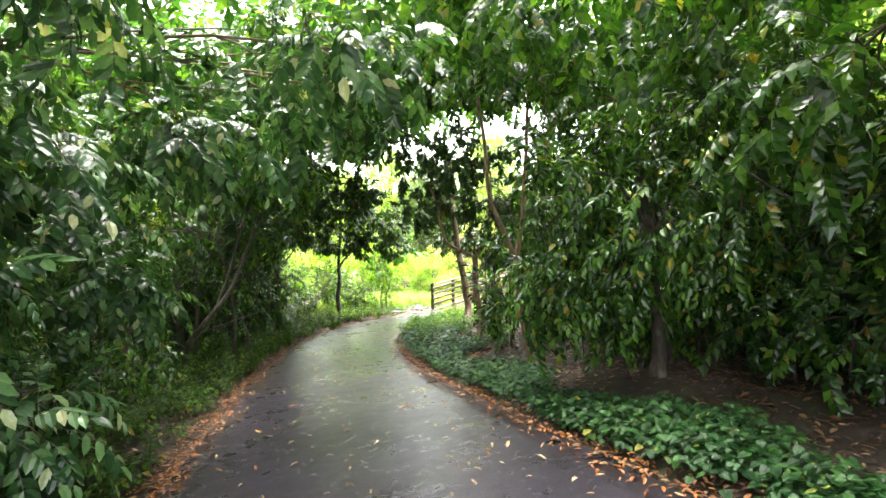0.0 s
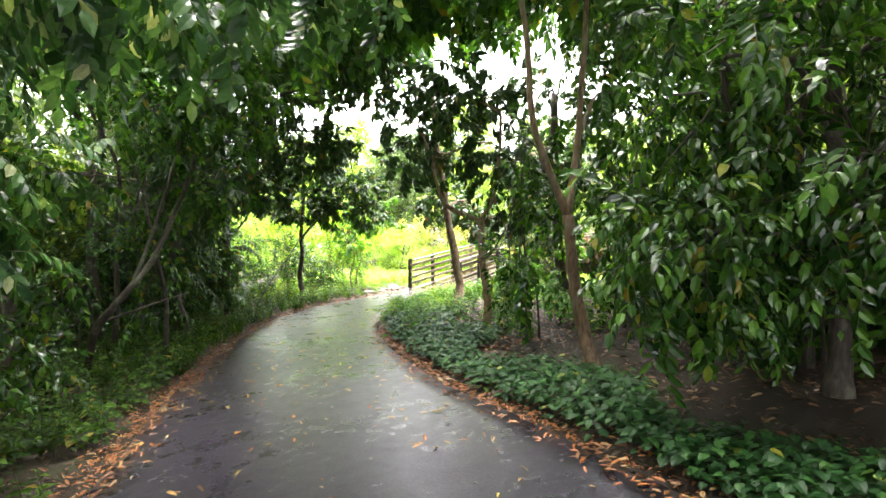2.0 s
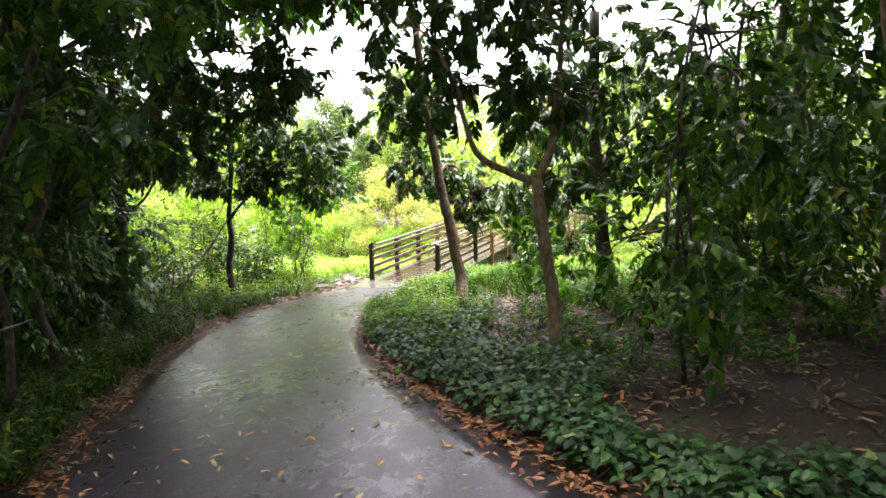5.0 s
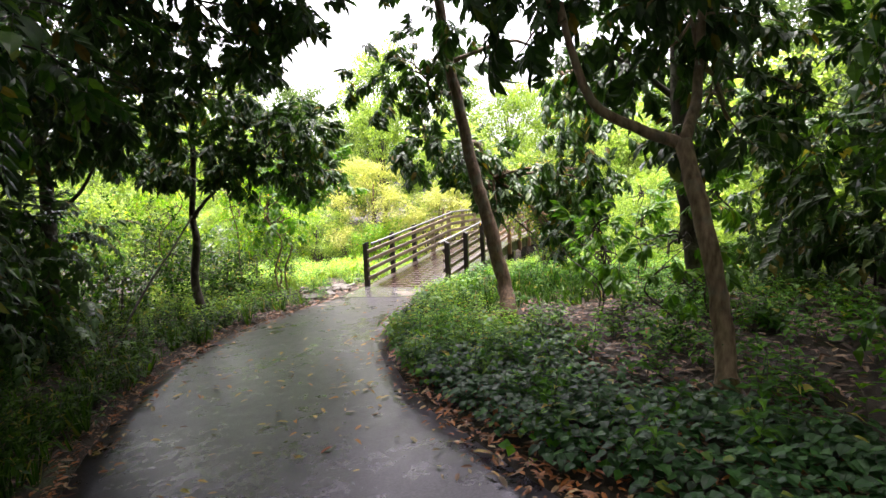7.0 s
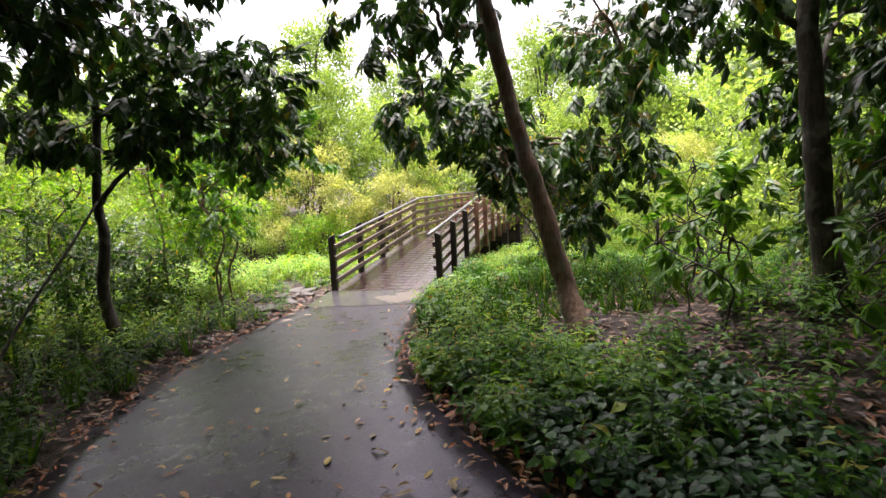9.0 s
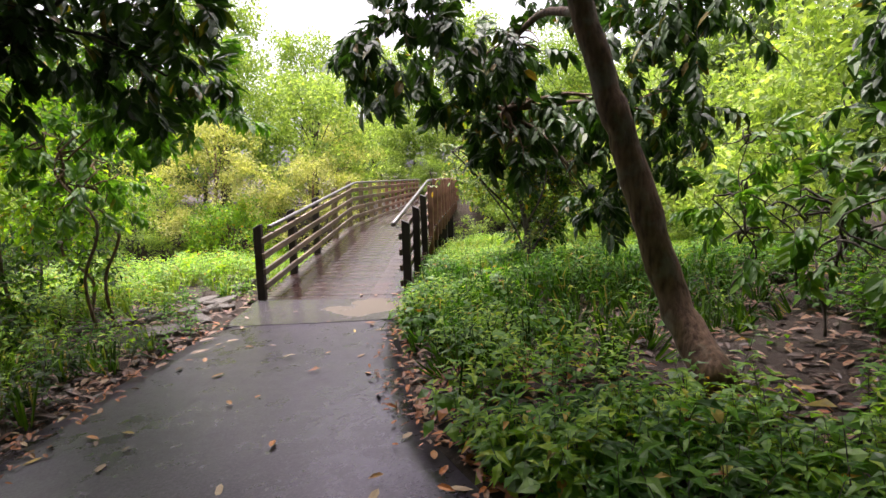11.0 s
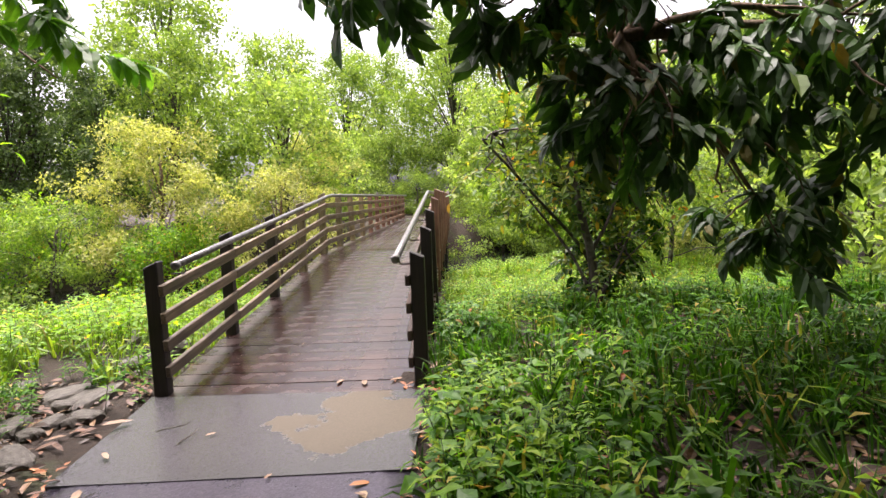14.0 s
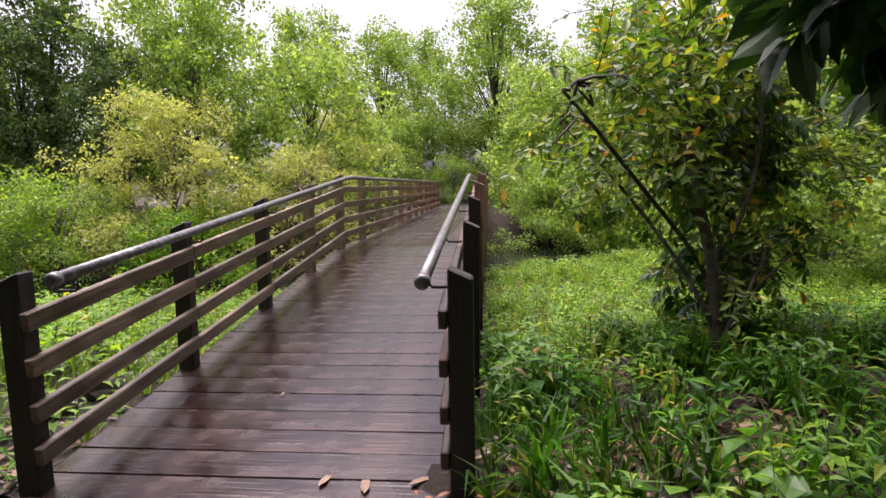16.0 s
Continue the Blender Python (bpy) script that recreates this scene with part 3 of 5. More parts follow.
# asphalt path with a low rounded edge
rows, cols = len(LEFT_EDGE), 15
rng = np.random.default_rng(3)
pv = []
wob = np.cumsum(rng.normal(size=(rows, 2)) * 0.012, axis=0)
wob -= np.linspace(0, 1, rows)[:, None] * wob[-1] + 0
wob = np.clip(wob, -0.06, 0.06)
for i in range(rows):
    a, b = LEFT_EDGE[i].copy(), RIGHT_EDGE[i].copy()
    ac = (b - a) / np.linalg.norm(b - a)
    a, b = a - ac * wob[i, 0], b + ac * wob[i, 1]
    for k in range(cols):
        f = (k - 1) / (cols - 3)
        q = a + (b - a) * np.clip(f, 0, 1) + ac * (-0.04 if k == 0 else 0.04 if k == cols - 1 else 0)
        z = float(plain_z(q[0], q[1])) + (-0.16 if k in (0, cols - 1) else -0.012 if k in (1, cols - 2) else 0.0)
        pv.append((q[0], q[1], z))
ii = (np.arange(rows - 1)[:, None] * cols + np.arange(cols - 1)[None]).ravel()
pt = np.vstack([np.stack([ii, ii + 1, ii + cols + 1], 1), np.stack([ii, ii + cols + 1, ii + cols], 1)])
tagged(part("path", tri_mesh("path", pv, pt, None, True), ASPHALT), "curving damp grey asphalt footpath", "path", kind="structure")

# concrete landing before the bridge
bm = bmesh.new()
corners = [(-0.99, 14.1), (0.75, 12.97), tuple(bridge_xy(-0.083, BRIDGE_W + 0.06)), tuple(bridge_xy(-0.083, -0.06))]
steps = 10
grid = []
for j in range(steps + 1):
    f = j / steps
    a = np.array(corners[0]) * (1 - f) + np.array(corners[3]) * f
    b = np.array(corners[1]) * (1 - f) + np.array(corners[2]) * f
    row = []
    for k in range(steps + 1):
        q = a + (b - a) * k / steps
        z = float(plain_z(q[0], q[1])) * (1 - f) + 0.006
        row.append(bm.verts.new((q[0], q[1], z)))
    grid.append(row)
for j in range(steps):
    for k in range(steps):
        bm.faces.new((grid[j][k], grid[j][k + 1], grid[j + 1][k + 1], grid[j + 1][k]))
edge = bmesh.ops.extrude_face_region(bm, geom=bm.faces[:])
bmesh.ops.translate(bm, verts=[v for v in edge["geom"] if isinstance(v, bmesh.types.BMVert)], vec=(0, 0, -0.15))
bmesh.ops.recalc_face_normals(bm, faces=bm.faces)
tagged(part("landing_slab", bm, CONCRETE), "grey concrete landing slab with a dry tan patch", "slab", kind="structure")

# creek
cw = Heap()
wx, wy = np.meshgrid(np.linspace(-90, 90, 40), np.linspace(-3, 13, 12))
u0, c0 = wx.ravel(), wy.ravel()
s0 = c0 + 10.0 + 0.7 * np.clip(u0 - 1, -7, 5)
wp = L0[None] + s0[:, None] * ALONG[None] + u0[:, None] * ACROSS[None]
ii = (np.arange(11)[:, None] * 40 + np.arange(39)[None]).ravel()
tagged(part("creek_water", tri_mesh("creek_water", np.column_stack([wp, np.full(len(wp), -1.05)]), np.vstack([np.stack([ii, ii + 1, ii + 41], 1), np.stack([ii, ii + 41, ii + 40], 1)])), WATER),
       "dark still creek water under overhanging bushes", "water", kind="structure")


# ---- footbridge ----
def boxed(size, bevel=0.006, offset=(0, 0, 0)):
    bm = bmesh.new()
    bmesh.ops.create_cube(bm, size=1, matrix=Matrix.LocRotScale(offset, None, size))
    if bevel:
        bmesh.ops.bevel(bm, geom=bm.edges[:], offset=bevel, segments=1, affect="EDGES")
    return bm


def to_mesh(bm, name, mat):
    me = bpy.data.meshes.new(name)
    bm.to_mesh(me)
    bm.free()
    me.materials.append(mat)
    return me


def share(name, me, m, parent, label=""):
    ob = new(name, me)
    ob.parent = parent
    ob.matrix_local = m
    if label:
        ob["label"] = label
    return ob


TURN_B = math.atan2(-ALONG[0], ALONG[1])
bridge = empty("footbridge", (*L0, 0), "timber footbridge with slatted rails and metal handrails", "bridge")
BASE = Matrix.Translation((*L0, 0)).inverted()


def on_bridge(s, u, z, pitch=0.0):
    """Pose on the bridge: x across, y along."""
    p = bridge_xy(s, u)
    return BASE @ Matrix.Translation((p[0], p[1], z)) @ Matrix.Rotation(TURN_B, 4, "Z") @ Matrix.Rotation(pitch, 4, "X")


def post_mesh(mat, side):
    bm = boxed((0.115, 0.105, 1.5), 0.008, (0, 0, 0.35))
    for v in bm.verts:
        if v.co.z > 1.05 and v.co.x * side > 0.03:
            v.co.z -= 0.045
    return to_mesh(bm, "post", mat)


POSTS_L = [1.465 * k for k in range(16)]
POSTS_R = [0.06, 1.4, 2.88] + [1.465 * k for k in range(3, 16)]
prng = random.Random(5)
for side, line in ((-1, POSTS_L), (1, POSTS_R)):
    dark, tan, red = post_mesh(POST_DARK, side), post_mesh(POST_TAN, side), post_mesh(POST_RED, side)
    u = 0.0 if side < 0 else BRIDGE_W + 0.02
    for s in line:
        # Timber tone steps with distance: near pieces carry shade, far ones open light.
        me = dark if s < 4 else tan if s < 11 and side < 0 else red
        share("post", me, on_bridge(s, u, deck_z(max(s, 0))) @ Matrix.Rotation(radians(prng.uniform(-0.8, 0.8)), 4, "Y"), bridge)
    inner = u - side * 0.08
    for i in range(len(line) - 1):
        a, b = line[i], line[i + 1]
        za, zb = deck_z(max(a, 0)), deck_z(b)
        ln = math.hypot(b - a, zb - za)
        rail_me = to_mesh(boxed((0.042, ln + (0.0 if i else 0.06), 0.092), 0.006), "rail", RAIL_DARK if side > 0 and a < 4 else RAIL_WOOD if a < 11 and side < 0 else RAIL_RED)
        for hgt in (0.87, 0.645, 0.42, 0.2):
            share("rail", rail_me, on_bridge((a + b) / 2 - (0.0 if i else 0.03), inner, (za + zb) / 2 + hgt + prng.uniform(-0.004, 0.004), math.atan2(zb - za, b - a)), bridge)
    # pipe handrail on bent brackets
    hu = inner - side * 0.085
    stops = [0.04 if side < 0 else -0.02, BEND, SPAN]
    h = Heap()
    pts = [np.array((*(bridge_xy(s, hu) - L0), deck_z(max(s, 0)) + 1.05)) for s in np.concatenate([np.linspace(stops[0], BEND - 0.15, 8), np.linspace(BEND + 0.15, SPAN, 20)])]
    v, t = tube_arrays(pts, [0.03] * len(pts), 12)
    h.add(v, t)
    d = pts[1] - pts[0]
    d /= np.linalg.norm(d)
    v, t = tube_arrays([pts[0] - d * 0.02, pts[0] - d * 0.015, pts[0] + d * 0.03], [0.02, 0.036, 0.036], 12)
    h.add(v, t)
    pipe = part("handrail", h.mesh("handrail", True), PIPE, bridge, "grey galvanised pipe handrail")
    for s in line:
        q = s + (0.2 if s == line[0] else 0.0)
        zq = deck_z(max(q, 0))
        h = Heap()
        bp = [np.array((*(bridge_xy(q, w) - L0), z)) for w, z in ((inner + side * 0.02, zq + 0.95), (hu + side * 0.015, zq + 0.95), (hu, zq + 0.965), (hu, zq + 1.04))]
        v, t = tube_arrays(bp, [0.008] * 4, 6)
        h.add(v, t)
        part("bracket", h.mesh("bracket", True), POST_DARK, pipe, "black bent bracket")
plank_me = to_mesh(boxed((BRIDGE_W + 0.1, 0.224, 0.045), 0.0025), "plank", DECK)
s = -0.08
while s < SPAN:
    mid = s + 0.115
    rise = RAMP if mid < BEND else LEVEL
    wear = prng.uniform(-0.004, 0.004)
    share("plank", plank_me, on_bridge(mid, BRIDGE_W / 2 + prng.uniform(-0.012, 0.012), deck_z(max(mid, 0)) - 0.022 + wear, math.atan(rise)) @ Matrix.Rotation(radians(prng.uniform(-0.25, 0.25)), 4, "Z"), bridge)
    s += 0.231
for u in (0.12, BRIDGE_W - 0.12):
    for a, b in ((0.3, BEND), (BEND, SPAN)):
        za, zb = deck_z(a), deck_z(b)
        part("beam", boxed((0.16, math.hypot(b - a, zb - za), 0.32), 0.01), POST_DARK, bridge).matrix_local = on_bridge((a + b) / 2, u, (za + zb) / 2 - 0.215, math.atan2(zb - za, b - a))
for s in (6.6, 11.5, 16.5, 21.0):
    for u in (0.12, BRIDGE_W - 0.12):
        part("bridge_pillar", boxed((0.24, 0.24, 3.2), 0.02), POST_DARK, bridge).matrix_local = on_bridge(s, u, deck_z(s) - 1.95)


# ---- trees beside the path ----
def gz(x, y):
    return float(ground_z(x, y, False))


def stem(points, sink=0.0):
    """Trunk points whose first one is put on the ground."""
    p = [list(q) for q in points]
    p[0][2] = gz(p[0][0], p[0][1]) - sink
    return [tuple(q) for q in p]


make_tree("leaning_tree", stem([(1.56, 9.37, 0), (1.61, 9.75, 0.73), (1.53, 9.93, 1.28), (1.42, 10.1, 1.92), (1.31, 10.23, 2.41), (1.17, 10.45, 3.4), (0.99, 10.62, 4.49), (0.88, 10.79, 5.89)]), 0.125, 0.075,
          [([(1.25, 10.34, 2.86), (1.54, 11.25, 3.1), (1.95, 12.36, 2.99), (2.32, 12.96, 2.49)], 0.04, 0.015),
           ([(1.09, 10.57, 3.8), (0.93, 11.6, 3.97), (0.81, 12.68, 3.64)], 0.04, 0.015),
           ([(1.04, 10.57, 4.3), (2.28, 10.94, 4.73), (3.33, 11.66, 4.35)], 0.04, 0.015)],
          # The two high blobs beyond x 4.6 are added to shade the grass.
          [((0.96, 12.78, 3.1), (0.75, 0.8, 0.55), 75), ((1.91, 12.96, 2.93), (0.85, 0.6, 0.55), 60), ((2.83, 12.97, 2.51), (0.6, 0.55, 0.5), 46), ((3.5, 12.29, 2.54), (0.7, 0.8, 0.8), 52), ((4.24, 12.1, 2.37), (0.7, 0.7, 0.7), 38), ((4.63, 13.36, 4.47), (1.2, 1.2, 0.7), 75), ((5.14, 14.8, 4.77), (1.1, 1.0, 0.5), 50),
           ((3.66, 12.78, 1.29), (0.36, 0.4, 0.4), 26), ((0.63, 11.61, 4.36), (1.2, 1.2, 0.8), 110), ((0.95, 10.23, 5.7), (1.6, 1.5, 1.0), 55), ((3.86, 11.68, 3.46), (0.8, 0.9, 0.8), 60), ((2.17, 12.86, 2.19), (0.38, 0.32, 0.25), 20), ((1.84, 13.32, 2.37), (0.42, 0.25, 0.14), 11), ((2.29, 12.71, 1.89), (0.28, 0.28, 0.2), 10), ((1.6, 11.9, 2.95), (0.5, 0.45, 0.26), 26)],
          "whorl", LEAF_DARK, BARK_BROWN, "leaning brown tree with dark glossy drooping leaves", size=1.0, droop=0.75, seed=11, gap=-0.3)
make_tree("forked_tree", stem([(2.16, 5.38, 0), (2.2, 5.5, 1.06), (2.11, 5.56, 1.75), (2.08, 5.87, 2.59)]), 0.085, 0.07,
          [([(2.08, 5.87, 2.56), (1.7, 5.96, 2.73), (1.34, 6.04, 2.97), (1.16, 6.14, 3.61)], 0.055, 0.03), ([(2.08, 5.87, 2.56), (2.31, 6.02, 3), (2.45, 6.16, 3.65), (2.5, 6.17, 4.65)], 0.055, 0.03)],
          [((1.09, 6.38, 3.9), (0.9, 0.9, 0.6), 42), ((2.5, 6.43, 3.84), (1.0, 1.0, 0.7), 58), ((1.85, 6.1, 4.93), (1.5, 1.4, 0.8), 110), ((3.07, 6.65, 2.85), (0.6, 0.6, 0.35), 24), ((0.74, 6.83, 4.78), (0.9, 0.9, 0.6), 36)],
          "whorl", LEAF_DARK, BARK_PALE, "slim pale-barked forked tree with dark leaves", size=1.0, droop=0.55, seed=12, gap=-0.2)
make_tree("path_tree", stem([(-3.62, 13.14, 0), (-3.76, 13.25, 0.68), (-3.69, 13.34, 1.48), (-3.75, 13.44, 1.97), (-3.66, 13.43, 2.88), (-3.56, 13.42, 4.28)]), 0.09, 0.045,
          [([(-3.73, 13.39, 1.93), (-3.46, 13.31, 2.24), (-2.92, 13.12, 2.71), (-2.38, 12.91, 3.03)], 0.045, 0.02), ([(-4.77, 11.96, -0.07), (-4.44, 12.51, 0.68), (-4.04, 12.97, 1.38), (-3.73, 13.35, 1.98)], 0.022, 0.018)],
          [((-2.5, 12.85, 2.93), (0.75, 0.7, 0.42), 60), ((-3.36, 12.81, 3.1), (0.9, 0.8, 0.55), 80), ((-1.51, 12.69, 3.56), (0.7, 0.7, 0.5), 55), ((-4.4, 13.08, 3.27), (0.9, 0.9, 0.6), 70), ((-1.5, 13.06, 2.8), (0.5, 0.5, 0.4), 34), ((-2.7, 13.08, 4.11), (1.4, 1.2, 0.7), 110), ((-3.99, 12.86, 4.78), (1.5, 1.3, 0.7), 100)],
          "whorl", LEAF_DARK, BARK_DARK, "small dark forked tree at the path's edge", size=0.95, droop=0.5, seed=13, gap=-0.25)
make_tree("dark_tree", stem([(4.24, 8.75, 0), (4.1, 8.79, 1.51), (4.01, 8.84, 2.51), (3.97, 8.94, 3.71), (3.97, 8.94, 5.61)]), 0.15, 0.09,
          [([(4.01, 8.84, 2.81), (4.58, 9.17, 3.42), (5.2, 9.48, 3.82)], 0.05, 0.02), ([(3.97, 8.94, 3.41), (3.44, 9.35, 3.99), (2.87, 9.68, 4.37)], 0.05, 0.02)],
          [((4.94, 9.44, 2.92), (0.9, 0.8, 0.6), 65), ((3.4, 9.52, 4.08), (1.0, 1.0, 0.7), 75), ((5.16, 9.21, 4.43), (1.3, 1.2, 0.9), 95), ((3.85, 9.03, 5.6), (1.7, 1.6, 1.0), 60), ((5.74, 8.65, 3.43), (0.8, 0.8, 0.7), 55)],
          "whorl", LEAF_DARK, BARK_DARK, "thick dark tree trunk among ground cover", size=1.0, droop=0.5, seed=14, gap=-0.2)
make_tree("pale_forked_tree", stem([(3.31, 1.38, 0), (3.2, 1.53, 1.3), (3.1, 1.61, 1.89), (3.03, 1.67, 2.69)]), 0.085, 0.065,
          [([(3.03, 1.67, 2.67), (2.79, 1.59, 3.24), (2.6, 1.52, 3.79), (2.53, 1.52, 4.58), (2.38, 1.51, 5.98)], 0.05, 0.03), ([(3.03, 1.67, 2.67), (3.13, 1.78, 3.29), (3.2, 1.8, 3.99), (3.3, 1.81, 5.59)], 0.05, 0.03)],
          [((2.07, 1.86, 5.96), (1.2, 1.1, 0.6), 40), ((3.49, 1.94, 5.8), (1.2, 1.2, 0.7), 55), ((2.65, 2.39, 6.86), (1.6, 1.5, 0.6), 55), ((3.58, 2.44, 4.28), (0.6, 0.7, 0.6), 30)],
          "pinnate", LEAF_MID, BARK_BROWN, "forked tree with smooth pale upper stems", size=1.0, droop=0.5, seed=15, gap=-0.15, limb_bark=BARK_PALE)
make_tree("arching_tree", stem([(-4.6, 3.9, 0), (-3.84, 3.02, 0.95), (-3.36, 2.9, 1.47), (-3.06, 3.28, 2.02), (-2.92, 3.77, 2.76), (-2.65, 3.9, 3.56), (-2.39, 4.15, 4.96)]), 0.06, 0.03,
          [([(-3.21, 3.03, 1.72), (-3.18, 3.64, 2.55), (-3.04, 4.14, 3.74), (-2.94, 4.39, 4.74)], 0.032, 0.018), ([(-3.63, 2.96, 1.16), (-2.89, 3.16, 1.42), (-2.59, 3.53, 1.52)], 0.02, 0.008)],
          [((-2.08, 4.28, 4.57), (1.1, 1.1, 0.7), 90), ((-3.36, 4.01, 4.44), (1.2, 1.2, 0.9), 100), ((-1.19, 3.8, 5.61), (1.4, 1.4, 0.7), 95), ((-2.98, 5.29, 3.31), (0.8, 0.8, 0.6), 60), ((-4.14, 2.53, 3.35), (0.9, 0.9, 0.8), 80)],
          "pinnate", LEAF_MID, BARK_DARK, "thin dark tree arching up beside the path", size=1.0, droop=0.5, seed=16, gap=-0.15)
make_tree("tall_tree", stem([(-5.46, 11.32, 0), (-5.41, 11.34, 1.19), (-5.63, 11.94, 2.47), (-5.73, 12.15, 3.87), (-5.83, 12.35, 5.86)]), 0.14, 0.08,
          [([(-5.58, 11.82, 2.08), (-5.05, 11.76, 2.48), (-4.56, 11.6, 3.2)], 0.04, 0.02)],
          # The last two blobs are extra crown added to shade the left bank.
          [((-4.75, 11.56, 3.49), (1.1, 1.0, 0.7), 80), ((-6.27, 11.56, 3.68), (1.3, 1.2, 0.9), 90), ((-5.53, 11.85, 5.28), (2.0, 1.8, 1.0), 150), ((-6.88, 12.39, 2.25), (0.9, 0.9, 0.7), 50), ((-6.1, 13.99, 5.41), (2.0, 1.8, 0.8), 110), ((-7.67, 12.14, 4.46), (1.6, 1.6, 0.9), 90)],
          "whorl", LEAF_DARK, BARK_DARK, "straight dark tree in the undergrowth", size=1.0, droop=0.5, seed=17, gap=-0.2)


def stems_tree(name, at, height, r, blobs, kind, leaf, bark, label, seed, **more):
    rng = np.random.default_rng(seed)
    x, y = at
    pts = [(x, y, 0)]
    for k in range(1, 5):
        pts.append((x + rng.normal() * 0.12 * k * 0.6, y + rng.normal() * 0.12 * k * 0.6, gz(x, y) + height * k / 4))
    return make_tree(name, stem(pts), r, r * 0.5, [], blobs, kind, leaf, bark, label, seed=seed, **more)


# drooping glossy shrub-tree over the ground cover
make_tree("drooping_tree", stem([(4.77, -0.62, 0), (4.82, -0.56, 1.71), (4.71, -0.63, 2.91), (4.5, -0.76, 4.31)]), 0.1, 0.05,
          [([(4.71, -0.63, 3.11), (4.19, -0.91, 3.81), (3.67, -1.06, 3.8)], 0.035, 0.015), ([(4.6, -0.64, 3.71), (5.37, -1.1, 4.4), (5.87, -1.74, 4.27)], 0.035, 0.015)],
          [((3.69, -0.9, 3.39), (0.7, 0.8, 0.7), 130), ((3.53, -0.91, 2.44), (0.55, 0.65, 0.6), 105), ((4.5, -1.42, 3.04), (0.75, 0.75, 0.9), 75), ((5.14, -2.15, 3.46), (0.9, 0.9, 1.0), 70), ((4.22, -0.46, 4.39), (1.1, 1.1, 0.8), 75), ((5.39, -1.32, 4.71), (1.2, 1.2, 0.9), 110), ((4.3, -0.23, 2.09), (0.5, 0.5, 0.5), 55)],
          "droop", LEAF_MID, BARK_DARK, "tree with hanging sprays of glossy pointed leaves", size=0.85, droop=0.38, seed=21, gap=-0.12, branches=6)
# overhanging trees near the walk's start
stems_tree("overhanging_tree", (-3.03, -3.04), 5.0, 0.09,
           [((-2.36, -1.52, 2.73), (0.9, 1.1, 0.8), 130), ((-2.03, -3.16, 4), (1.2, 1.2, 0.9), 140), ((-0.97, -1.4, 4.67), (1.4, 1.4, 0.8), 150), ((-3.17, -0.37, 3.67), (1.2, 1.2, 1.1), 140), ((-1.62, -4.77, 2.77), (0.7, 0.9, 0.8), 90), ((-1.43, -3.78, 1.54), (0.5, 0.7, 0.5), 60), ((0.39, -0.14, 5.28), (1.2, 1.2, 0.6), 95), ((-1.95, -5.3, 3.97), (1.1, 1.1, 0.9), 110), ((-3.01, -3.52, 5.28), (1.6, 1.5, 0.9), 120), ((1.38, -2.28, 5.09), (0.9, 1.0, 0.5), 55), ((-0.49, -4.83, 4.91), (1.0, 1.0, 0.6), 70)],
           "pinnate", LEAF_PALE, BARK_BROWN, "tree with pale broad leaflets hanging over the path", 22, size=1.15, droop=0.45, gap=-0.25, branches=6)
stems_tree("overhanging_tree", (6.59, -3.33), 5.5, 0.1,
           [((5.73, -2.55, 4.41), (1.3, 1.3, 1.0), 120), ((4.36, -1.99, 5.55), (1.5, 1.5, 0.8), 70), ((6.43, -1.28, 3.32), (1.0, 1.0, 0.9), 90), ((7.03, -3.78, 3.45), (1.3, 1.3, 1.3), 120), ((6.96, -0.36, 4.4), (1.4, 1.4, 1.2), 120), ((2.89, -0.69, 6.07), (1.5, 1.4, 0.6), 55), ((6.92, -5.12, 4.87), (1.5, 1.5, 1.0), 110), ((5.42, -4.51, 5.8), (1.5, 1.4, 0.8), 100)],
           "pinnate", LEAF_MID, BARK_DARK, "dark shady tree with broad drooping leaves", 23, size=1.15, droop=0.5, gap=-0.3, lod=1)
stems_tree("canopy_tree", (-5.06, 0.81), 6.5, 0.12,
           [((-4.26, 0.56, 4.81), (1.8, 1.8, 1.0), 130), ((-2.84, 1.59, 6.02), (1.8, 1.8, 0.9), 130), ((-5.3, 1.8, 3.13), (1.2, 1.3, 1.2), 110), ((-0.9, 1.23, 6.69), (1.8, 1.6, 0.7), 120)],
           "pinnate", LEAF_MID, BARK_DARK, "tall shady tree with fine leaves", 24, size=1.2, droop=0.45, gap=-0.2, lod=1)
stems_tree("canopy_tree", (-4.84, 7.7), 6.5, 0.1,
           [((-4.12, 7.49, 4.22), (1.5, 1.5, 0.9), 120), ((-2.76, 7.83, 5.25), (1.7, 1.6, 0.8), 130), ((-5.16, 8.18, 2.77), (1.1, 1.1, 0.9), 80), ((-1, 8.12, 5.99), (1.5, 1.5, 0.6), 90), ((-1.84, 8.22, 4.37), (1.0, 0.9, 0.5), 60), ((-1.13, 8.57, 4.68), (0.7, 0.7, 0.4), 26), ((-3.7, 9.3, 3.6), (1.1, 1.0, 0.6), 120), ((-2.5, 9.9, 4.1), (0.9, 0.8, 0.5), 80), ((-4.6, 8.6, 3.4), (1.0, 1.0, 0.8), 90)],
           "whorl", LEAF_DARK, BARK_DARK, "dark slender tree with an open crown", 26, size=0.95, droop=0.5, gap=-0.15)
stems_tree("canopy_tree", (6.35, 4.52), 6.5, 0.12,
           [((5.76, 4.28, 4.52), (1.5, 1.5, 1.1), 110), ((4.51, 3.98, 5.97), (1.8, 1.8, 0.9), 120), ((6.69, 5.21, 3.2), (1.2, 1.2, 1.0), 90), ((6.25, 3.11, 2.54), (0.9, 0.9, 0.9), 70)],
           "droop", LEAF_MID, BARK_BROWN, "slim brown tree in deep shade", 27, size=1.1, droop=0.5, gap=-0.15, lod=1)
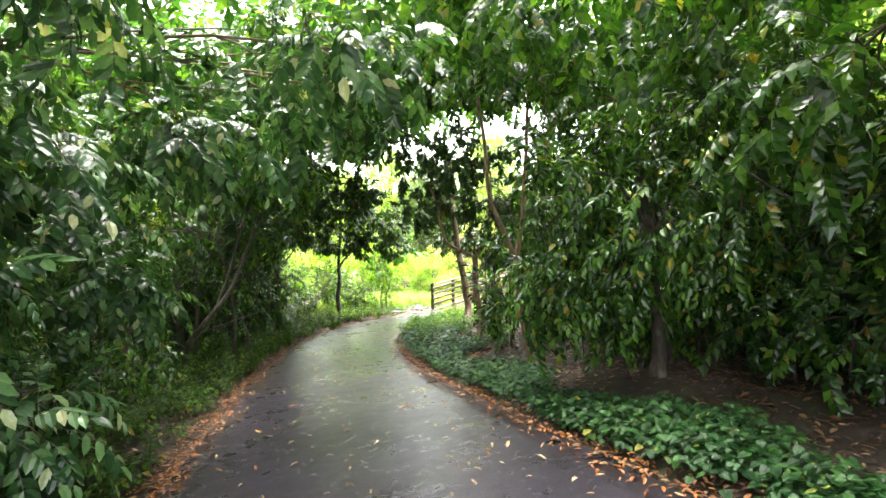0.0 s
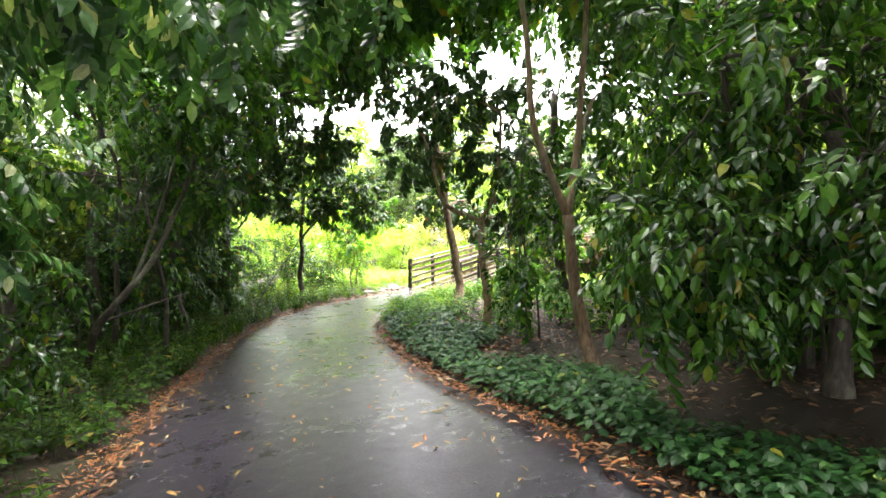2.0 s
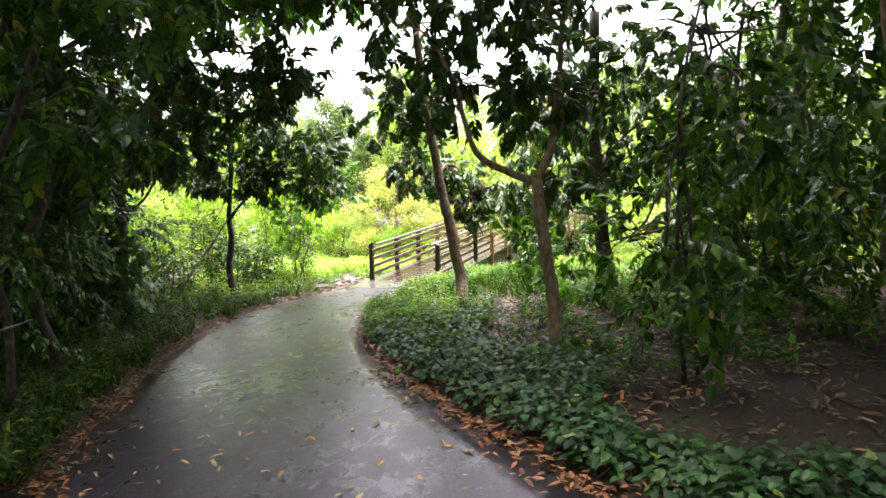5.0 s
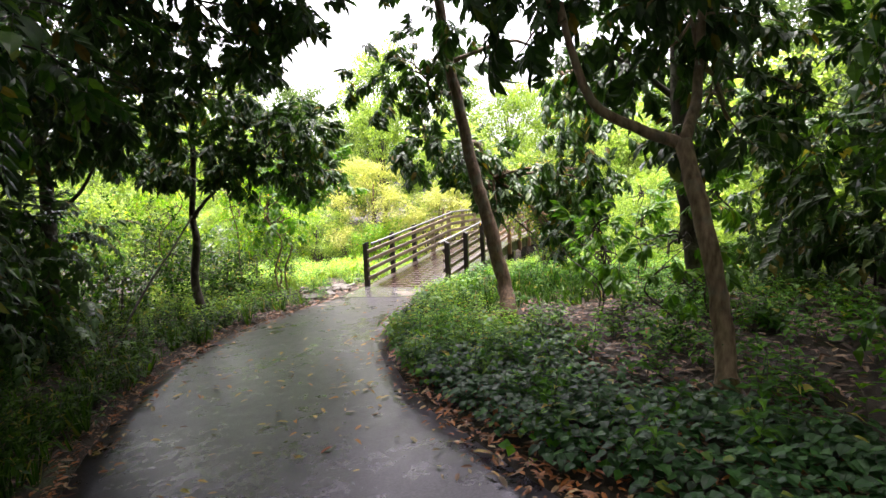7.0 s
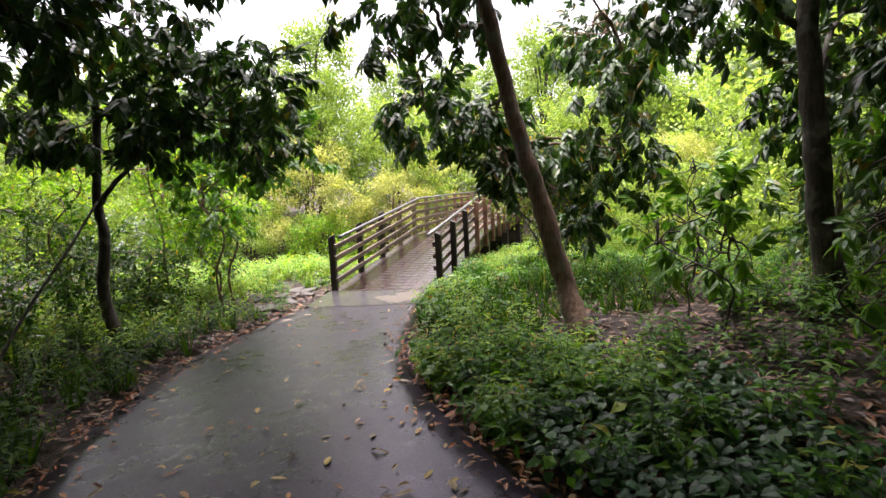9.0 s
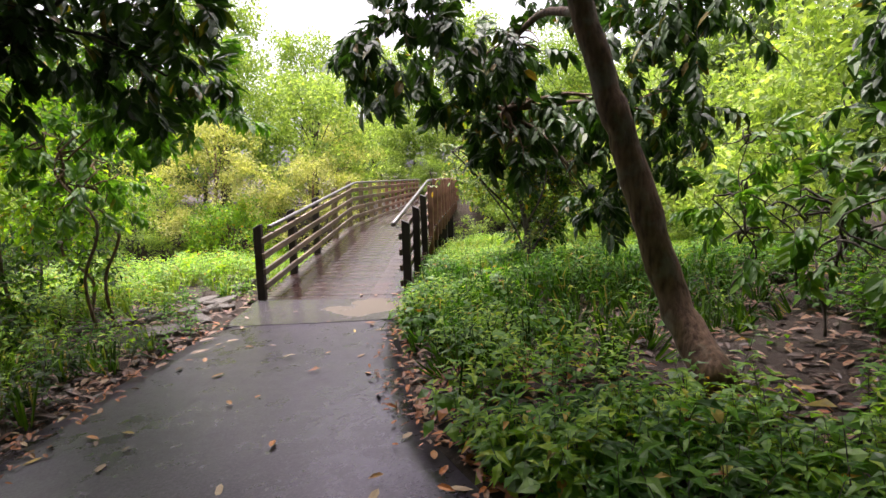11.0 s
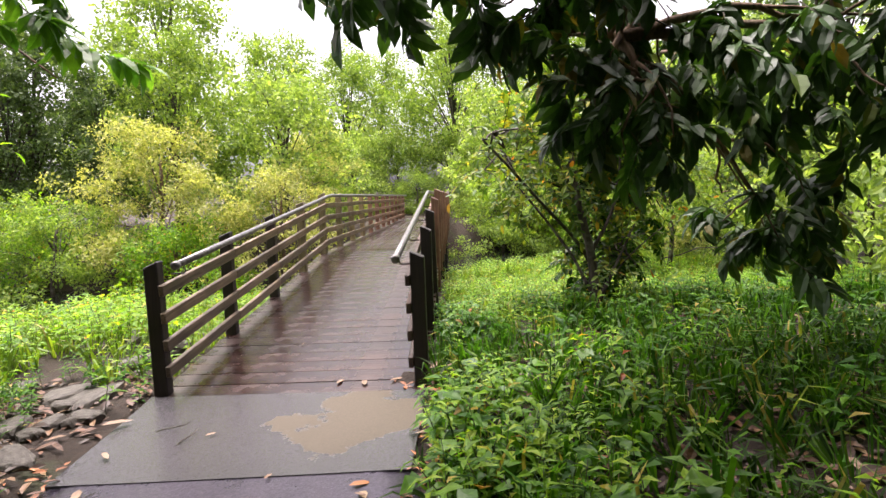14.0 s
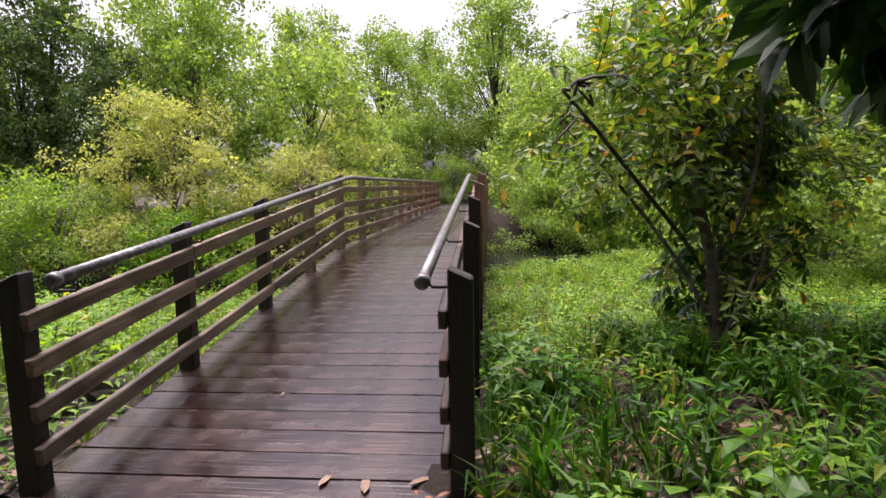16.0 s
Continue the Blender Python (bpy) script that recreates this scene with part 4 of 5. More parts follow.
for k, (x, y, hgt, rad) in enumerate([(5.24, 0.56, 4.0, 0.05), (4.98, -0.15, 3.5, 0.03), (5.9, 2.03, 5.0, 0.06), (-4.26, 5.76, 4.5, 0.05), (-5.48, 6, 5.0, 0.06), (5.41, 6.88, 4.5, 0.05), (2.73, 3.4, 3.2, 0.02), (2.93, 3.54, 3.0, 0.018), (7.65, 1.03, 5.0, 0.07), (-6.58, 8.89, 5.0, 0.06)]):
    stems_tree("young_tree", (x, y), hgt, rad, [((x + 0.2, y + 0.1, hgt + 0.3), (1.0, 1.0, 0.8), 42), ((x - 0.3, y - 0.2, hgt * 0.62), (0.6, 0.6, 0.5), 16)], ("droop", "small", "pinnate")[k % 3], LEAF_MID, BARK_DARK,
               "thin dark understorey stem with sparse leaves", 40 + k, size=1.15, category="tree", group="understorey stems", lod=1)


# high closed canopy over the first part of the walk, mostly out of view, added to block sky light
for k, (x, y, cx, cy) in enumerate([(-6.41, -6.6, -3.34, -7.69), (-7.08, -1.17, -4.16, -1.79), (-7.04, 5.02, -4.01, 4.51), (8.81, -6.53, 6.17, -5.99), (8.81, -0.94, 5.64, 0.16), (7.81, 3.82, 4.91, 4.75), (-1.76, -9.64, 1.56, -8.78), (7.09, 7.74, 5.11, 7.7), (-7.39, 9.13, -4.39, 8.93), (-7.28, 12.6, -3.54, 11.66), (-6.52, 6.97, -2.02, 7.62), (-6, 4.03, -4.71, 6.74), (7.31, 8.63, 2.73, 6.73), (8.2, -3.6, 6.3, -2.6), (8.6, -8.0, 6.8, -7.4), (7.6, 2.2, 5.8, 2.4), (-6.6, -4.0, -3.6, -4.6), (-6.8, 10.6, -5.4, 10.4)]):
    stems_tree("canopy_tree", (x, y), 7.5, 0.13, [((cx, cy, 7.6), (2.4, 2.4, 0.8), 95), ((cx * 0.35, cy + 0.8, 8.2), (2.4, 2.4, 0.7), 95), ((x, y, 7.8), (2.2, 2.2, 1.0), 80)], "pinnate", LEAF_MID, BARK_DARK,
               "tall canopy tree, mostly out of view, added to shade the path", 130 + k, size=2.25, droop=0.3, gap=-0.4, lod=1, group="canopy trees")

# saplings with fresh leaves by the landing
for k, (x, y, hgt) in enumerate([(-2.31, 14.76, 2.7), (-2.15, 14.92, 2.5), (-3.2, 15.49, 3.0), (-2.48, 15.91, 2.0), (-4.61, 14.72, 3.2)]):
    z = gz(x, y)
    stems_tree("sapling", (x, y), hgt, 0.022, [((x + 0.2, y - 0.2, z + hgt) if k > 1 else (x + 0.85, y - 0.7, z + hgt + 0.1), (0.85, 0.8, 0.55), 70 if k > 1 else 44), ((x, y, z + hgt * 0.65), (0.55, 0.55, 0.4), 28 if k > 1 else 12), ((x - 0.4, y + 0.3, z + hgt * 0.85), (0.5, 0.5, 0.4), 28 if k > 1 else 12)],
               "small" if k > 1 else "whorl", LEAF_BRIGHT if k > 1 else LEAF_SAPLING, BARK_BROWN,
               "thin sapling with fresh light-green leaves", 60 + k, size=1.25 if k > 1 else 0.85, droop=0.3, gap=-0.2, group="saplings by the landing", flare=1.2)
# small herbs of the clearing
for k, (x, y, hgt) in enumerate([(2.56, 8.57, 1.3), (3.03, 9.53, 1.0), (3.41, 10.63, 1.2), (4.31, 10.51, 1.3), (2.97, 7.32, 1.1), (4.8, 11.48, 1.6), (3.64, 7.67, 1.5)]):
    z = gz(x, y)
    stems_tree("young_shrub", (x, y), hgt, 0.012, [((x, y, z + hgt), (0.35, 0.35, 0.25), 8), ((x + 0.1, y, z + hgt * 0.6), (0.3, 0.3, 0.2), 5)], "whorl", LEAF_SAPLING, BARK_DARK,
               "knee-high shrub with dark green leaves", 80 + k, size=0.9, droop=0.2, group="young shrubs in the clearing", flare=1.1, category="shrub")

# yellowing bush with a bare leaning stem beside the bridge
make_tree("bush", stem([(4.12, 15.0, 0), (4.16, 15.1, 0.76), (4.1, 15.25, 1.4), (4.15, 15.4, 2.0), (4.3, 15.5, 2.7)]), 0.06, 0.018,
          [([(4.14, 15.05, 0.42), (4.2, 15.27, 0.8), (3.6, 15.25, 1.36), (3.1, 15.25, 1.82), (2.8, 15.25, 2.08)], 0.024, 0.012), ([(4.16, 15.1, 0.8), (4.5, 15.05, 1.4), (4.65, 15.1, 2.3)], 0.025, 0.01),
           ([(4.12, 15.0, 0.25), (3.98, 15.3, 0.84), (3.7, 15.75, 1.5), (3.45, 16.1, 1.95)], 0.022, 0.009), ([(4.14, 15.0, 0.2), (4.3, 14.9, 0.6), (4.7, 14.95, 1.1)], 0.026, 0.009), ([(4.13, 15.02, 0.3), (4.5, 14.85, 0.75), (5.0, 14.8, 1.05)], 0.012, 0.006)],
          [((3.9, 15.4, 2.2), (0.6, 0.6, 0.4), 40), ((3.15, 15.35, 2.0), (0.5, 0.5, 0.28), 26), ((4.6, 15.3, 2.2), (0.7, 0.65, 0.55), 64), ((4.85, 15.3, 1.45), (0.6, 0.6, 0.5), 56), ((4.15, 15.5, 1.5), (0.5, 0.5, 0.4), 36), ((4.45, 15.1, 0.8), (0.4, 0.4, 0.4), 30), ((5.3, 15.5, 1.9), (0.55, 0.55, 0.7), 50), ((4.4, 15.6, 2.75), (0.7, 0.6, 0.35), 44), ((3.6, 15.9, 1.9), (0.45, 0.5, 0.4), 30), ((5.0, 15.5, 2.75), (0.6, 0.6, 0.4), 36)],
          "small", LEAF_BUSH, BARK_DARK, "yellow-green bush with a bare leaning stem", category="bush", size=1.25, droop=0.2, seed=31, gap=-0.15, flare=1.2)


# ---- undergrowth walls ----
def shrub(at, blobs, kind, leaf, label, seed, size=1.0, droop=0.4, lod=2):
    x, y = at
    return make_tree("shrub", stem([(x, y, 0), (x, y, gz(x, y) + 0.3), (x + 0.05, y, gz(x, y) + 0.8)]), 0.025, 0.015, [], blobs, kind, leaf, BARK_DARK, label, category="shrub", seed=seed, size=size, droop=droop, lod=lod, group="undergrowth shrubs", flare=1.1, branches=3)


for k, (x, y, h, w) in enumerate([(-4.55, 14.33, 1.3, 0.9), (-5.29, 14.98, 1.8, 1.1), (-6.3, 13.76, 1.6, 1.0), (-4.22, 15.71, 1.2, 0.8), (-3.46, 14.7, 0.8, 0.6), (-6.83, 15.56, 2.0, 1.2), (-5.19, 13.39, 0.9, 0.7), (-3.1, 16.6, 1.0, 0.8), (-7.89, 13.48, 2.2, 1.2)]):
    z = gz(x, y)
    shrub((x, y), [((x, y, z + h * 0.5), (w, w, h * 0.5), 60), ((x + 0.2, y - 0.2, z + h), (w * 0.8, w * 0.8, h * 0.4), 40)], "small", (LEAF_MID, LEAF_SHADE, LEAF_HERB)[k % 3], "green shrub behind the path's trees", 260 + k, 1.3, 0.2, lod=1)
# Dark-leaved shrubs added to deepen shade and close off side light.
for k, (x, y, h, w) in enumerate([(6.68, 0.44, 2.0, 1.0), (7.64, -1.28, 2.4, 1.1), (7.24, -2.65, 2.2, 1.0), (7.91, 1.5, 2.4, 1.1), (6.8, 2.65, 1.8, 0.9), (8.74, -0.13, 2.6, 1.2), (8.64, -4.01, 2.6, 1.2), (8.01, 3.82, 2.4, 1.1), (7.43, 5.9, 2.2, 1.1), (-5.9, 9.4, 2.2, 1.0), (-6.8, 8.2, 2.6, 1.1), (-5.7, 11.0, 1.8, 0.9), (-7.2, 10.4, 2.8, 1.2), (6.2, 7.4, 2.4, 1.1), (5.9, 9.3, 2.0, 1.0), (7.2, 8.8, 2.8, 1.2), (7.0, 10.6, 2.6, 1.2), (7.4, -3.6, 2.8, 1.3), (7.2, -5.6, 2.6, 1.2)]):
    z = gz(x, y)
    shrub((x, y), [((x, y, z + h * 0.45), (w, w, h * 0.45), 55), ((x + 0.2, y - 0.1, z + h), (w * 1.1, w * 1.1, h * 0.4), 60)], ("droop", "whorl", "pinnate")[k % 3], LEAF_DARK, "dark shrub in the deep shade under the trees", 290 + k, 1.3, 0.4, lod=1)
shrub((5.0, 15.7), [((4.95, 15.6, 1.2), (0.7, 0.55, 0.8), 100), ((4.85, 15.6, 2.2), (0.65, 0.55, 0.6), 80), ((4.7, 15.5, 0.6), (0.5, 0.45, 0.4), 50)], "pinnate", LEAF_MID, "dense dark green shrub beside the yellowing bush", 330, 0.7, 0.3)
srng = np.random.default_rng(91)
for k in range(34):
    side = -1 if k % 5 > 1 else 1
    y = -6 + 18 * srng.random() if side < 0 else -6 + 12 * srng.random()
    i = int(np.argmin(np.abs((LEFT_EDGE if side < 0 else RIGHT_EDGE)[:, 1] - y)))
    ex = (LEFT_EDGE if side < 0 else RIGHT_EDGE)[i, 0]
    x = ex + side * ((1.5 if side < 0 else 2.9) + 4.0 * srng.random())
    z = gz(x, y)
    w = srng.uniform(0.6, 1.0)
    shrub((x, y), [((x, y, z + 0.8), (w, w, 0.7), 38), ((x + srng.normal() * 0.4, y + srng.normal() * 0.4, z + 1.7), (w, w, 0.8), 38)], ("pinnate", "droop", "small")[k % 3], (LEAF_MID, LEAF_MID, LEAF_PALE)[k % 3], "dense shady undergrowth shrub with green leaves", 200 + k, 1.15, lod=1)


# ---- ground cover, grass and litter ----
def strewn(name, kind, leaf, n, region, size, label, category, seed, lod=2, tilt=0.15, lift=0.0):
    """Many small plants over a stretch of ground, as one object."""
    rng = np.random.default_rng(seed)
    x0, x1, y0, y1 = region[:4]
    test = region[4]
    pts = np.zeros((0, 2))
    while len(pts) < n:
        p = np.column_stack([rng.uniform(x0, x1, n), rng.uniform(y0, y1, n)])
        pts = np.vstack([pts, p[test(p[:, 0], p[:, 1], rng)]])
    pts = pts[:n]
    at = np.column_stack([pts, ground_z(pts[:, 0], pts[:, 1]) + lift])
    a = rng.uniform(0, 2 * np.pi, n)
    way = np.column_stack([np.cos(a), np.sin(a), rng.normal(size=n) * tilt * 0.5])
    up = np.column_stack([rng.normal(size=(n, 2)) * tilt, np.ones(n)])
    h = Heap()
    plant_out(h, kind, at, way, up, size * rng.uniform(0.7, 1.25, n), lod, rng)
    return tagged(part(name, h.mesh(name), [leaf, TWIG]), label, category, kind="stuff")


MIDX = (LEFT_EDGE + RIGHT_EDGE) / 2


def which_side(x, y):
    """Positive on the right of the path."""
    i = np.argmin(np.abs(MIDX[:, 1][None] - np.clip(y, -15, 13.6)[:, None]), axis=1)
    return x - MIDX[i, 0]


def not_built(x, y):
    s, u, c = creek_c(x, y)
    on = (s > -0.6) & (u > -0.12) & (u < BRIDGE_W + 0.12)
    return (edge_gap(x, y) > 0.1) & ~on & (c < 0.3)


def right_strip(x, y, r):
    g = edge_gap(x, y)
    return (which_side(x, y) > 0) & (g > 0.15) & (g < 1.05 + 0.35 * np.sin(y * 1.7) + 0.8 * sm(y, 1.6, 7.4)) & not_built(x, y) & (y < 7.8)


def right_clearing(x, y, r):
    return (which_side(x, y) > 0) & not_built(x, y) & (edge_gap(x, y) > 0.12) & (r.random(len(x)) < sm(y, 4.0, 8.5))


def left_edge_strip(x, y, r):
    g = edge_gap(x, y)
    return (which_side(x, y) < 0) & (g > 0.25) & (g < 3.2) & not_built(x, y) & (r.random(len(x)) < (1.2 - g / 3.2) * (1 - 0.6 * sm(y, 2, 5.2))) & patchy(x, y, -0.2 + 0.3 * sm(y, 1.6, 4.8), 2.6)


def left_bank(x, y, r):
    s, u, c = creek_c(x, y)
    return (which_side(x, y) < 0) & not_built(x, y) & (edge_gap(x, y) > 0.15) & (y > 11) & (u < -0.2) & (patchy(x, y, 0.15, 4.0) | (edge_gap(x, y) > 2.0)) & ~((x > -2.6) & (y < 16.0) & (r.random(len(x)) < 0.8))


def stony_bank(x, y, r):
    return (which_side(x, y) < 0) & not_built(x, y) & patchy(x, y, -0.1, 5.0)


def patchy(x, y, cut, f=1.6, seed=2.0):
    return clumpy(np.column_stack([x, y, 0 * x]), f, seed) > cut


def cover_edge(x, y, r):
    g = edge_gap(x, y)
    return right_strip(x, y, r) & patchy(x, y, -0.85)


def dry_patch(x, y):
    """Trodden, leaf-strewn ground beside the foot of the bridge."""
    s, u, c = creek_c(x, y)
    return (u > 2.15) & (u < 6.2) & (s > -4.6) & (s < 1.0)


def littered(x, y, r):
    return dry_patch(x, y) & not_built(x, y)


def shady_floor(x, y, r):
    g = edge_gap(x, y)
    return (which_side(x, y) > 0) & not_built(x, y) & (y > 3.2) & (y < 16) & (g > 0.08 + 0.9 * sm(-y, -5.4, -3.0)) & (g < 6) & ~(dry_patch(x, y) & (r.random(len(x)) < 0.93)) & (patchy(x, y, 0.3, 4.5) | ((g < 0.9) & (y > 7) & (y < 13) & patchy(x, y, -0.4, 4.5)))


def left_floor(x, y, r):
    g = edge_gap(x, y)
    return (which_side(x, y) < 0) & not_built(x, y) & (g > 0.2) & (g < 4) & (patchy(x, y, -0.25, 3.0, 5.0))


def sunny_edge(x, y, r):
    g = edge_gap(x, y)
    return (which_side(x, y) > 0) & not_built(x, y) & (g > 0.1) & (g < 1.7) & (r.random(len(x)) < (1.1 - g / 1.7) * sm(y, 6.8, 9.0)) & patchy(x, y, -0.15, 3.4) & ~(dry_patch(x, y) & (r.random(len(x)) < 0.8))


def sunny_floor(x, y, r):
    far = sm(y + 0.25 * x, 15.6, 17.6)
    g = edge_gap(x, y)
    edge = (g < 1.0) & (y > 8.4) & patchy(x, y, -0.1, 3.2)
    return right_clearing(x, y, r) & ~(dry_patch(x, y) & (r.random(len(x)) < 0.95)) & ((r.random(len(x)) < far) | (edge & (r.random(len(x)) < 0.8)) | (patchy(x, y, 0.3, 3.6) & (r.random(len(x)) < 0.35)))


strewn("ground_cover", "cover", LEAF_COVER, 3000, (-1, 8, -8, 8, cover_edge), 0.8, "low heart-leaved ground cover along the path's edge", "ground cover", 301)
# Tree shade is painted in here through the darker herb leaf.
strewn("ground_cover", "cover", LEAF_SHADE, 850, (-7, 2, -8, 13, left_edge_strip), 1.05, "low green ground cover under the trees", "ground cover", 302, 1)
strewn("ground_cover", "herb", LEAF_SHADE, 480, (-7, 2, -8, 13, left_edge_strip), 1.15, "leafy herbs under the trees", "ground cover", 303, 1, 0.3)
strewn("ground_cover", "herb", LEAF_HERB, 620, (-1, 7, 3, 16, shady_floor), 1.05, "green leafy herbs of uneven height in the shade", "ground cover", 304, 1, 0.35)
strewn("ground_cover", "cover", LEAF_HERB, 520, (-1, 7, 4.6, 16, shady_floor), 1.05, "low broad-leaved plants in the shade", "ground cover", 305, 1, 0.3)
strewn("ground_cover", "herb", LEAF_SAPLING, 420, (-1, 7, 6.4, 16.5, shady_floor), 1.0, "fresh green leafy herbs beside the landing", "ground cover", 311, 1, 0.35)
strewn("ground_cover", "herb", LEAF_SHADE, 620, (-7.5, 0, 2.5, 13.5, left_floor), 1.0, "leafy herbs beside the path, tree shade in their dark leaf colour", "ground cover", 312, 1, 0.35)
strewn("grass", "grass", LEAF_SHADE, 600, (-7.5, 0, 3.5, 13.5, left_floor), 1.2, "thin grass under the trees, its leaf colour darkened for shade", "grass", 313, 1, 0.4)
# Open light over the clearing is put into these herbs' brighter leaf.
strewn("ground_cover", "herb", LEAF_BRIGHT, 560, (-1, 4, 7.4, 13.6, sunny_edge), 0.85, "leafy herbs spilling along the path, sunlight in their bright leaf colour", "ground cover", 316, 1, 0.35)
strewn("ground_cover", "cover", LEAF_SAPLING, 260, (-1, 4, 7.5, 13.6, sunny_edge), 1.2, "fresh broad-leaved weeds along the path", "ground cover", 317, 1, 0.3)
strewn("ground_cover", "herb", LEAF_BRIGHT, 2900, (-1, 11, 8.5, 24, sunny_floor), 0.75, "herbs covering the clearing, sunlight in their yellow-green leaf colour", "ground cover", 309, 1, 0.35)
strewn("grass", "grass", LEAF_GRASS, 3600, (-1, 12, 11.5, 26, sunny_floor), 1.0, "long fresh grass on the creek bank", "grass", 306, 1, 0.35)
strewn("grass", "grass", LEAF_SHADE, 380, (0, 7, 10, 17, littered), 1.1, "long grass blades among dead leaves, coloured dark for shade", "grass", 318, 1, 0.6)
strewn("grass", "grass", LEAF_HERB, 450, (0, 7, 12, 17, shady_floor), 1.15, "coarse shaded grass beside the bridge", "grass", 310, 1, 0.4)
strewn("grass", "grass", LEAF_GRASS, 1400, (-6, 2, 13, 24, left_bank), 1.15, "long fresh grass on the creek bank", "grass", 307, 1, 0.35)
strewn("ground_cover", "herb", LEAF_HERB, 130, (-3.2, -0.4, 12.8, 16.5, stony_bank), 0.7, "small weeds between the rubble stones", "ground cover", 319, 1, 0.4)
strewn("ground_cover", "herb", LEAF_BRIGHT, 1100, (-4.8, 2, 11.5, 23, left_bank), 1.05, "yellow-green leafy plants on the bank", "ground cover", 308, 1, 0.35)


def dead_leaf_mesh(rng, curl):
    v, t = leaf_shape(1.0, 0.4, 0.25 * curl, 0.22 * curl, 2)
    v[:, 2] += 0.05 * curl * np.sin(v[:, 0] * 3 + rng.uniform(0, 3))
    v[:, 2] -= v[:, 2].min() - 0.01
    return v, t


def litter(name, n, region, seed, label, mat, big=1.0):
    rng = np.random.default_rng(seed)
    x0, x1, y0, y1, test = region
    pts = np.zeros((0, 2))
    while len(pts) < n:
        p = np.column_stack([rng.uniform(x0, x1, n), rng.uniform(y0, y1, n)])
        pts = np.vstack([pts, p[test(p[:, 0], p[:, 1], rng)]])
    pts = pts[:n]
    g = edge_gap(pts[:, 0], pts[:, 1])
    z = np.where(g < 0.05, plain_z(pts[:, 0], pts[:, 1]), ground_z(pts[:, 0], pts[:, 1])) + 0.012
    h = Heap()
    a = rng.uniform(0, 6.28, n)
    rot = axes(np.column_stack([np.cos(a), np.sin(a), rng.normal(size=n) * 0.12]), np.column_stack([rng.normal(size=(n, 2)) * 0.25, np.ones(n)]))
    size = rng.uniform(0.04, 0.095, n) * big
    for k in range(4):
        v, t = dead_leaf_mesh(rng, rng.uniform(0.3, 1.3))
        sel = np.arange(n) % 4 == k
        w = np.einsum("nij,vj->nvi", rot[sel], v) * size[sel][:, None, None] + np.column_stack([pts, z])[sel][:, None]
        cnt = int(sel.sum())
        h.add(w.reshape(-1, 3), (t[None] + (np.arange(cnt) * len(v))[:, None, None]).reshape(-1, 3))
    return tagged(part(name, h.mesh(name), mat), label, "leaf litter", kind="stuff")


def edge_litter(x, y, r):
    g = edge_gap(x, y)
    return (g > -0.3 + 0.3 * sm(y, 12.2, 13.0)) & (g < 0.4) & (r.random(len(x)) < (1 - np.abs(g - 0.06) * 2.6) * (1 - 0.4 * sm(y, 3.2, 7.4)))


def on_path(x, y, r):
    return edge_gap(x, y) < -0.05


def red_edge(x, y, r):
    g = edge_gap(x, y)
    return (which_side(x, y) > 0) & (g > 0.0) & (g < 2.2) & (r.random(len(x)) < 1.05 - g / 2.2)


def floor_litter(x, y, r):
    return (edge_gap(x, y) > 0.1) & not_built(x, y)


litter("leaf_litter", 5200, (-5, 7, -7, 14.4, edge_litter), 401, "orange and brown dead leaves along the path's edge", LITTER)
litter("leaf_litter", 8500, (-6, 7.5, -6, 15.5, floor_litter), 402, "brown dead leaves on the woodland floor", LITTER_OLD, 1.15)
litter("leaf_litter", 300, (-4, 5, -6, 10, on_path), 403, "yellow and orange dead leaves scattered over the asphalt", FALLEN, 1.15)
litter("leaf_litter", 3600, (-7, -1.5, 1.4, 13.5, floor_litter), 406, "dark brown dead leaves under the trees beside the path", LITTER_OLD, 1.4)
litter("leaf_litter", 4200, (1.5, 8, -6, 9, floor_litter), 405, "dark brown dead leaves under the trees", LITTER_OLD, 1.5)
litter("leaf_litter", 2600, (-3, 6.5, 10.5, 16.5, floor_litter), 404, "dry brown leaves among the weeds by the landing", LITTER_OLD, 1.6)

litter("leaf_litter", 1100, (0, 6.5, 10.5, 16.5, littered), 407, "brown dry leaves beside the bridge post", LITTER_OLD, 1.5)
litter("leaf_litter", 150, (0, 6.5, 10.5, 16.5, littered), 408, "tan curled leaves beside the bridge post", FALLEN_PALE, 1.5)
strewn("grass", "grass", LEAF_HERB, 240, (0, 5, 11.5, 16, littered), 1.1, "thin grass among dead leaves by the bridge", "grass", 314, 1, 0.5)
strewn("ground_cover", "herb", LEAF_HERB, 120, (0, 6.5, 10.5, 16, littered), 0.9, "young weeds among dead leaves by the bridge", "ground cover", 315, 1, 0.4)
litter("leaf_litter", 800, (-3.2, -0.4, 12.4, 16.5, stony_bank), 410, "brown dead leaves among the rubble stones", LITTER_OLD, 1.5)
litter("leaf_litter", 1800, (0.3, 5, 5, 11, floor_litter), 411, "dark dead leaves round the leaning tree", LITTER_OLD, 1.5)
litter("leaf_litter", 1500, (-1, 5, 3, 11, red_edge), 409, "rust-brown dead leaves between the herbs and the path", LITTER, 1.4)

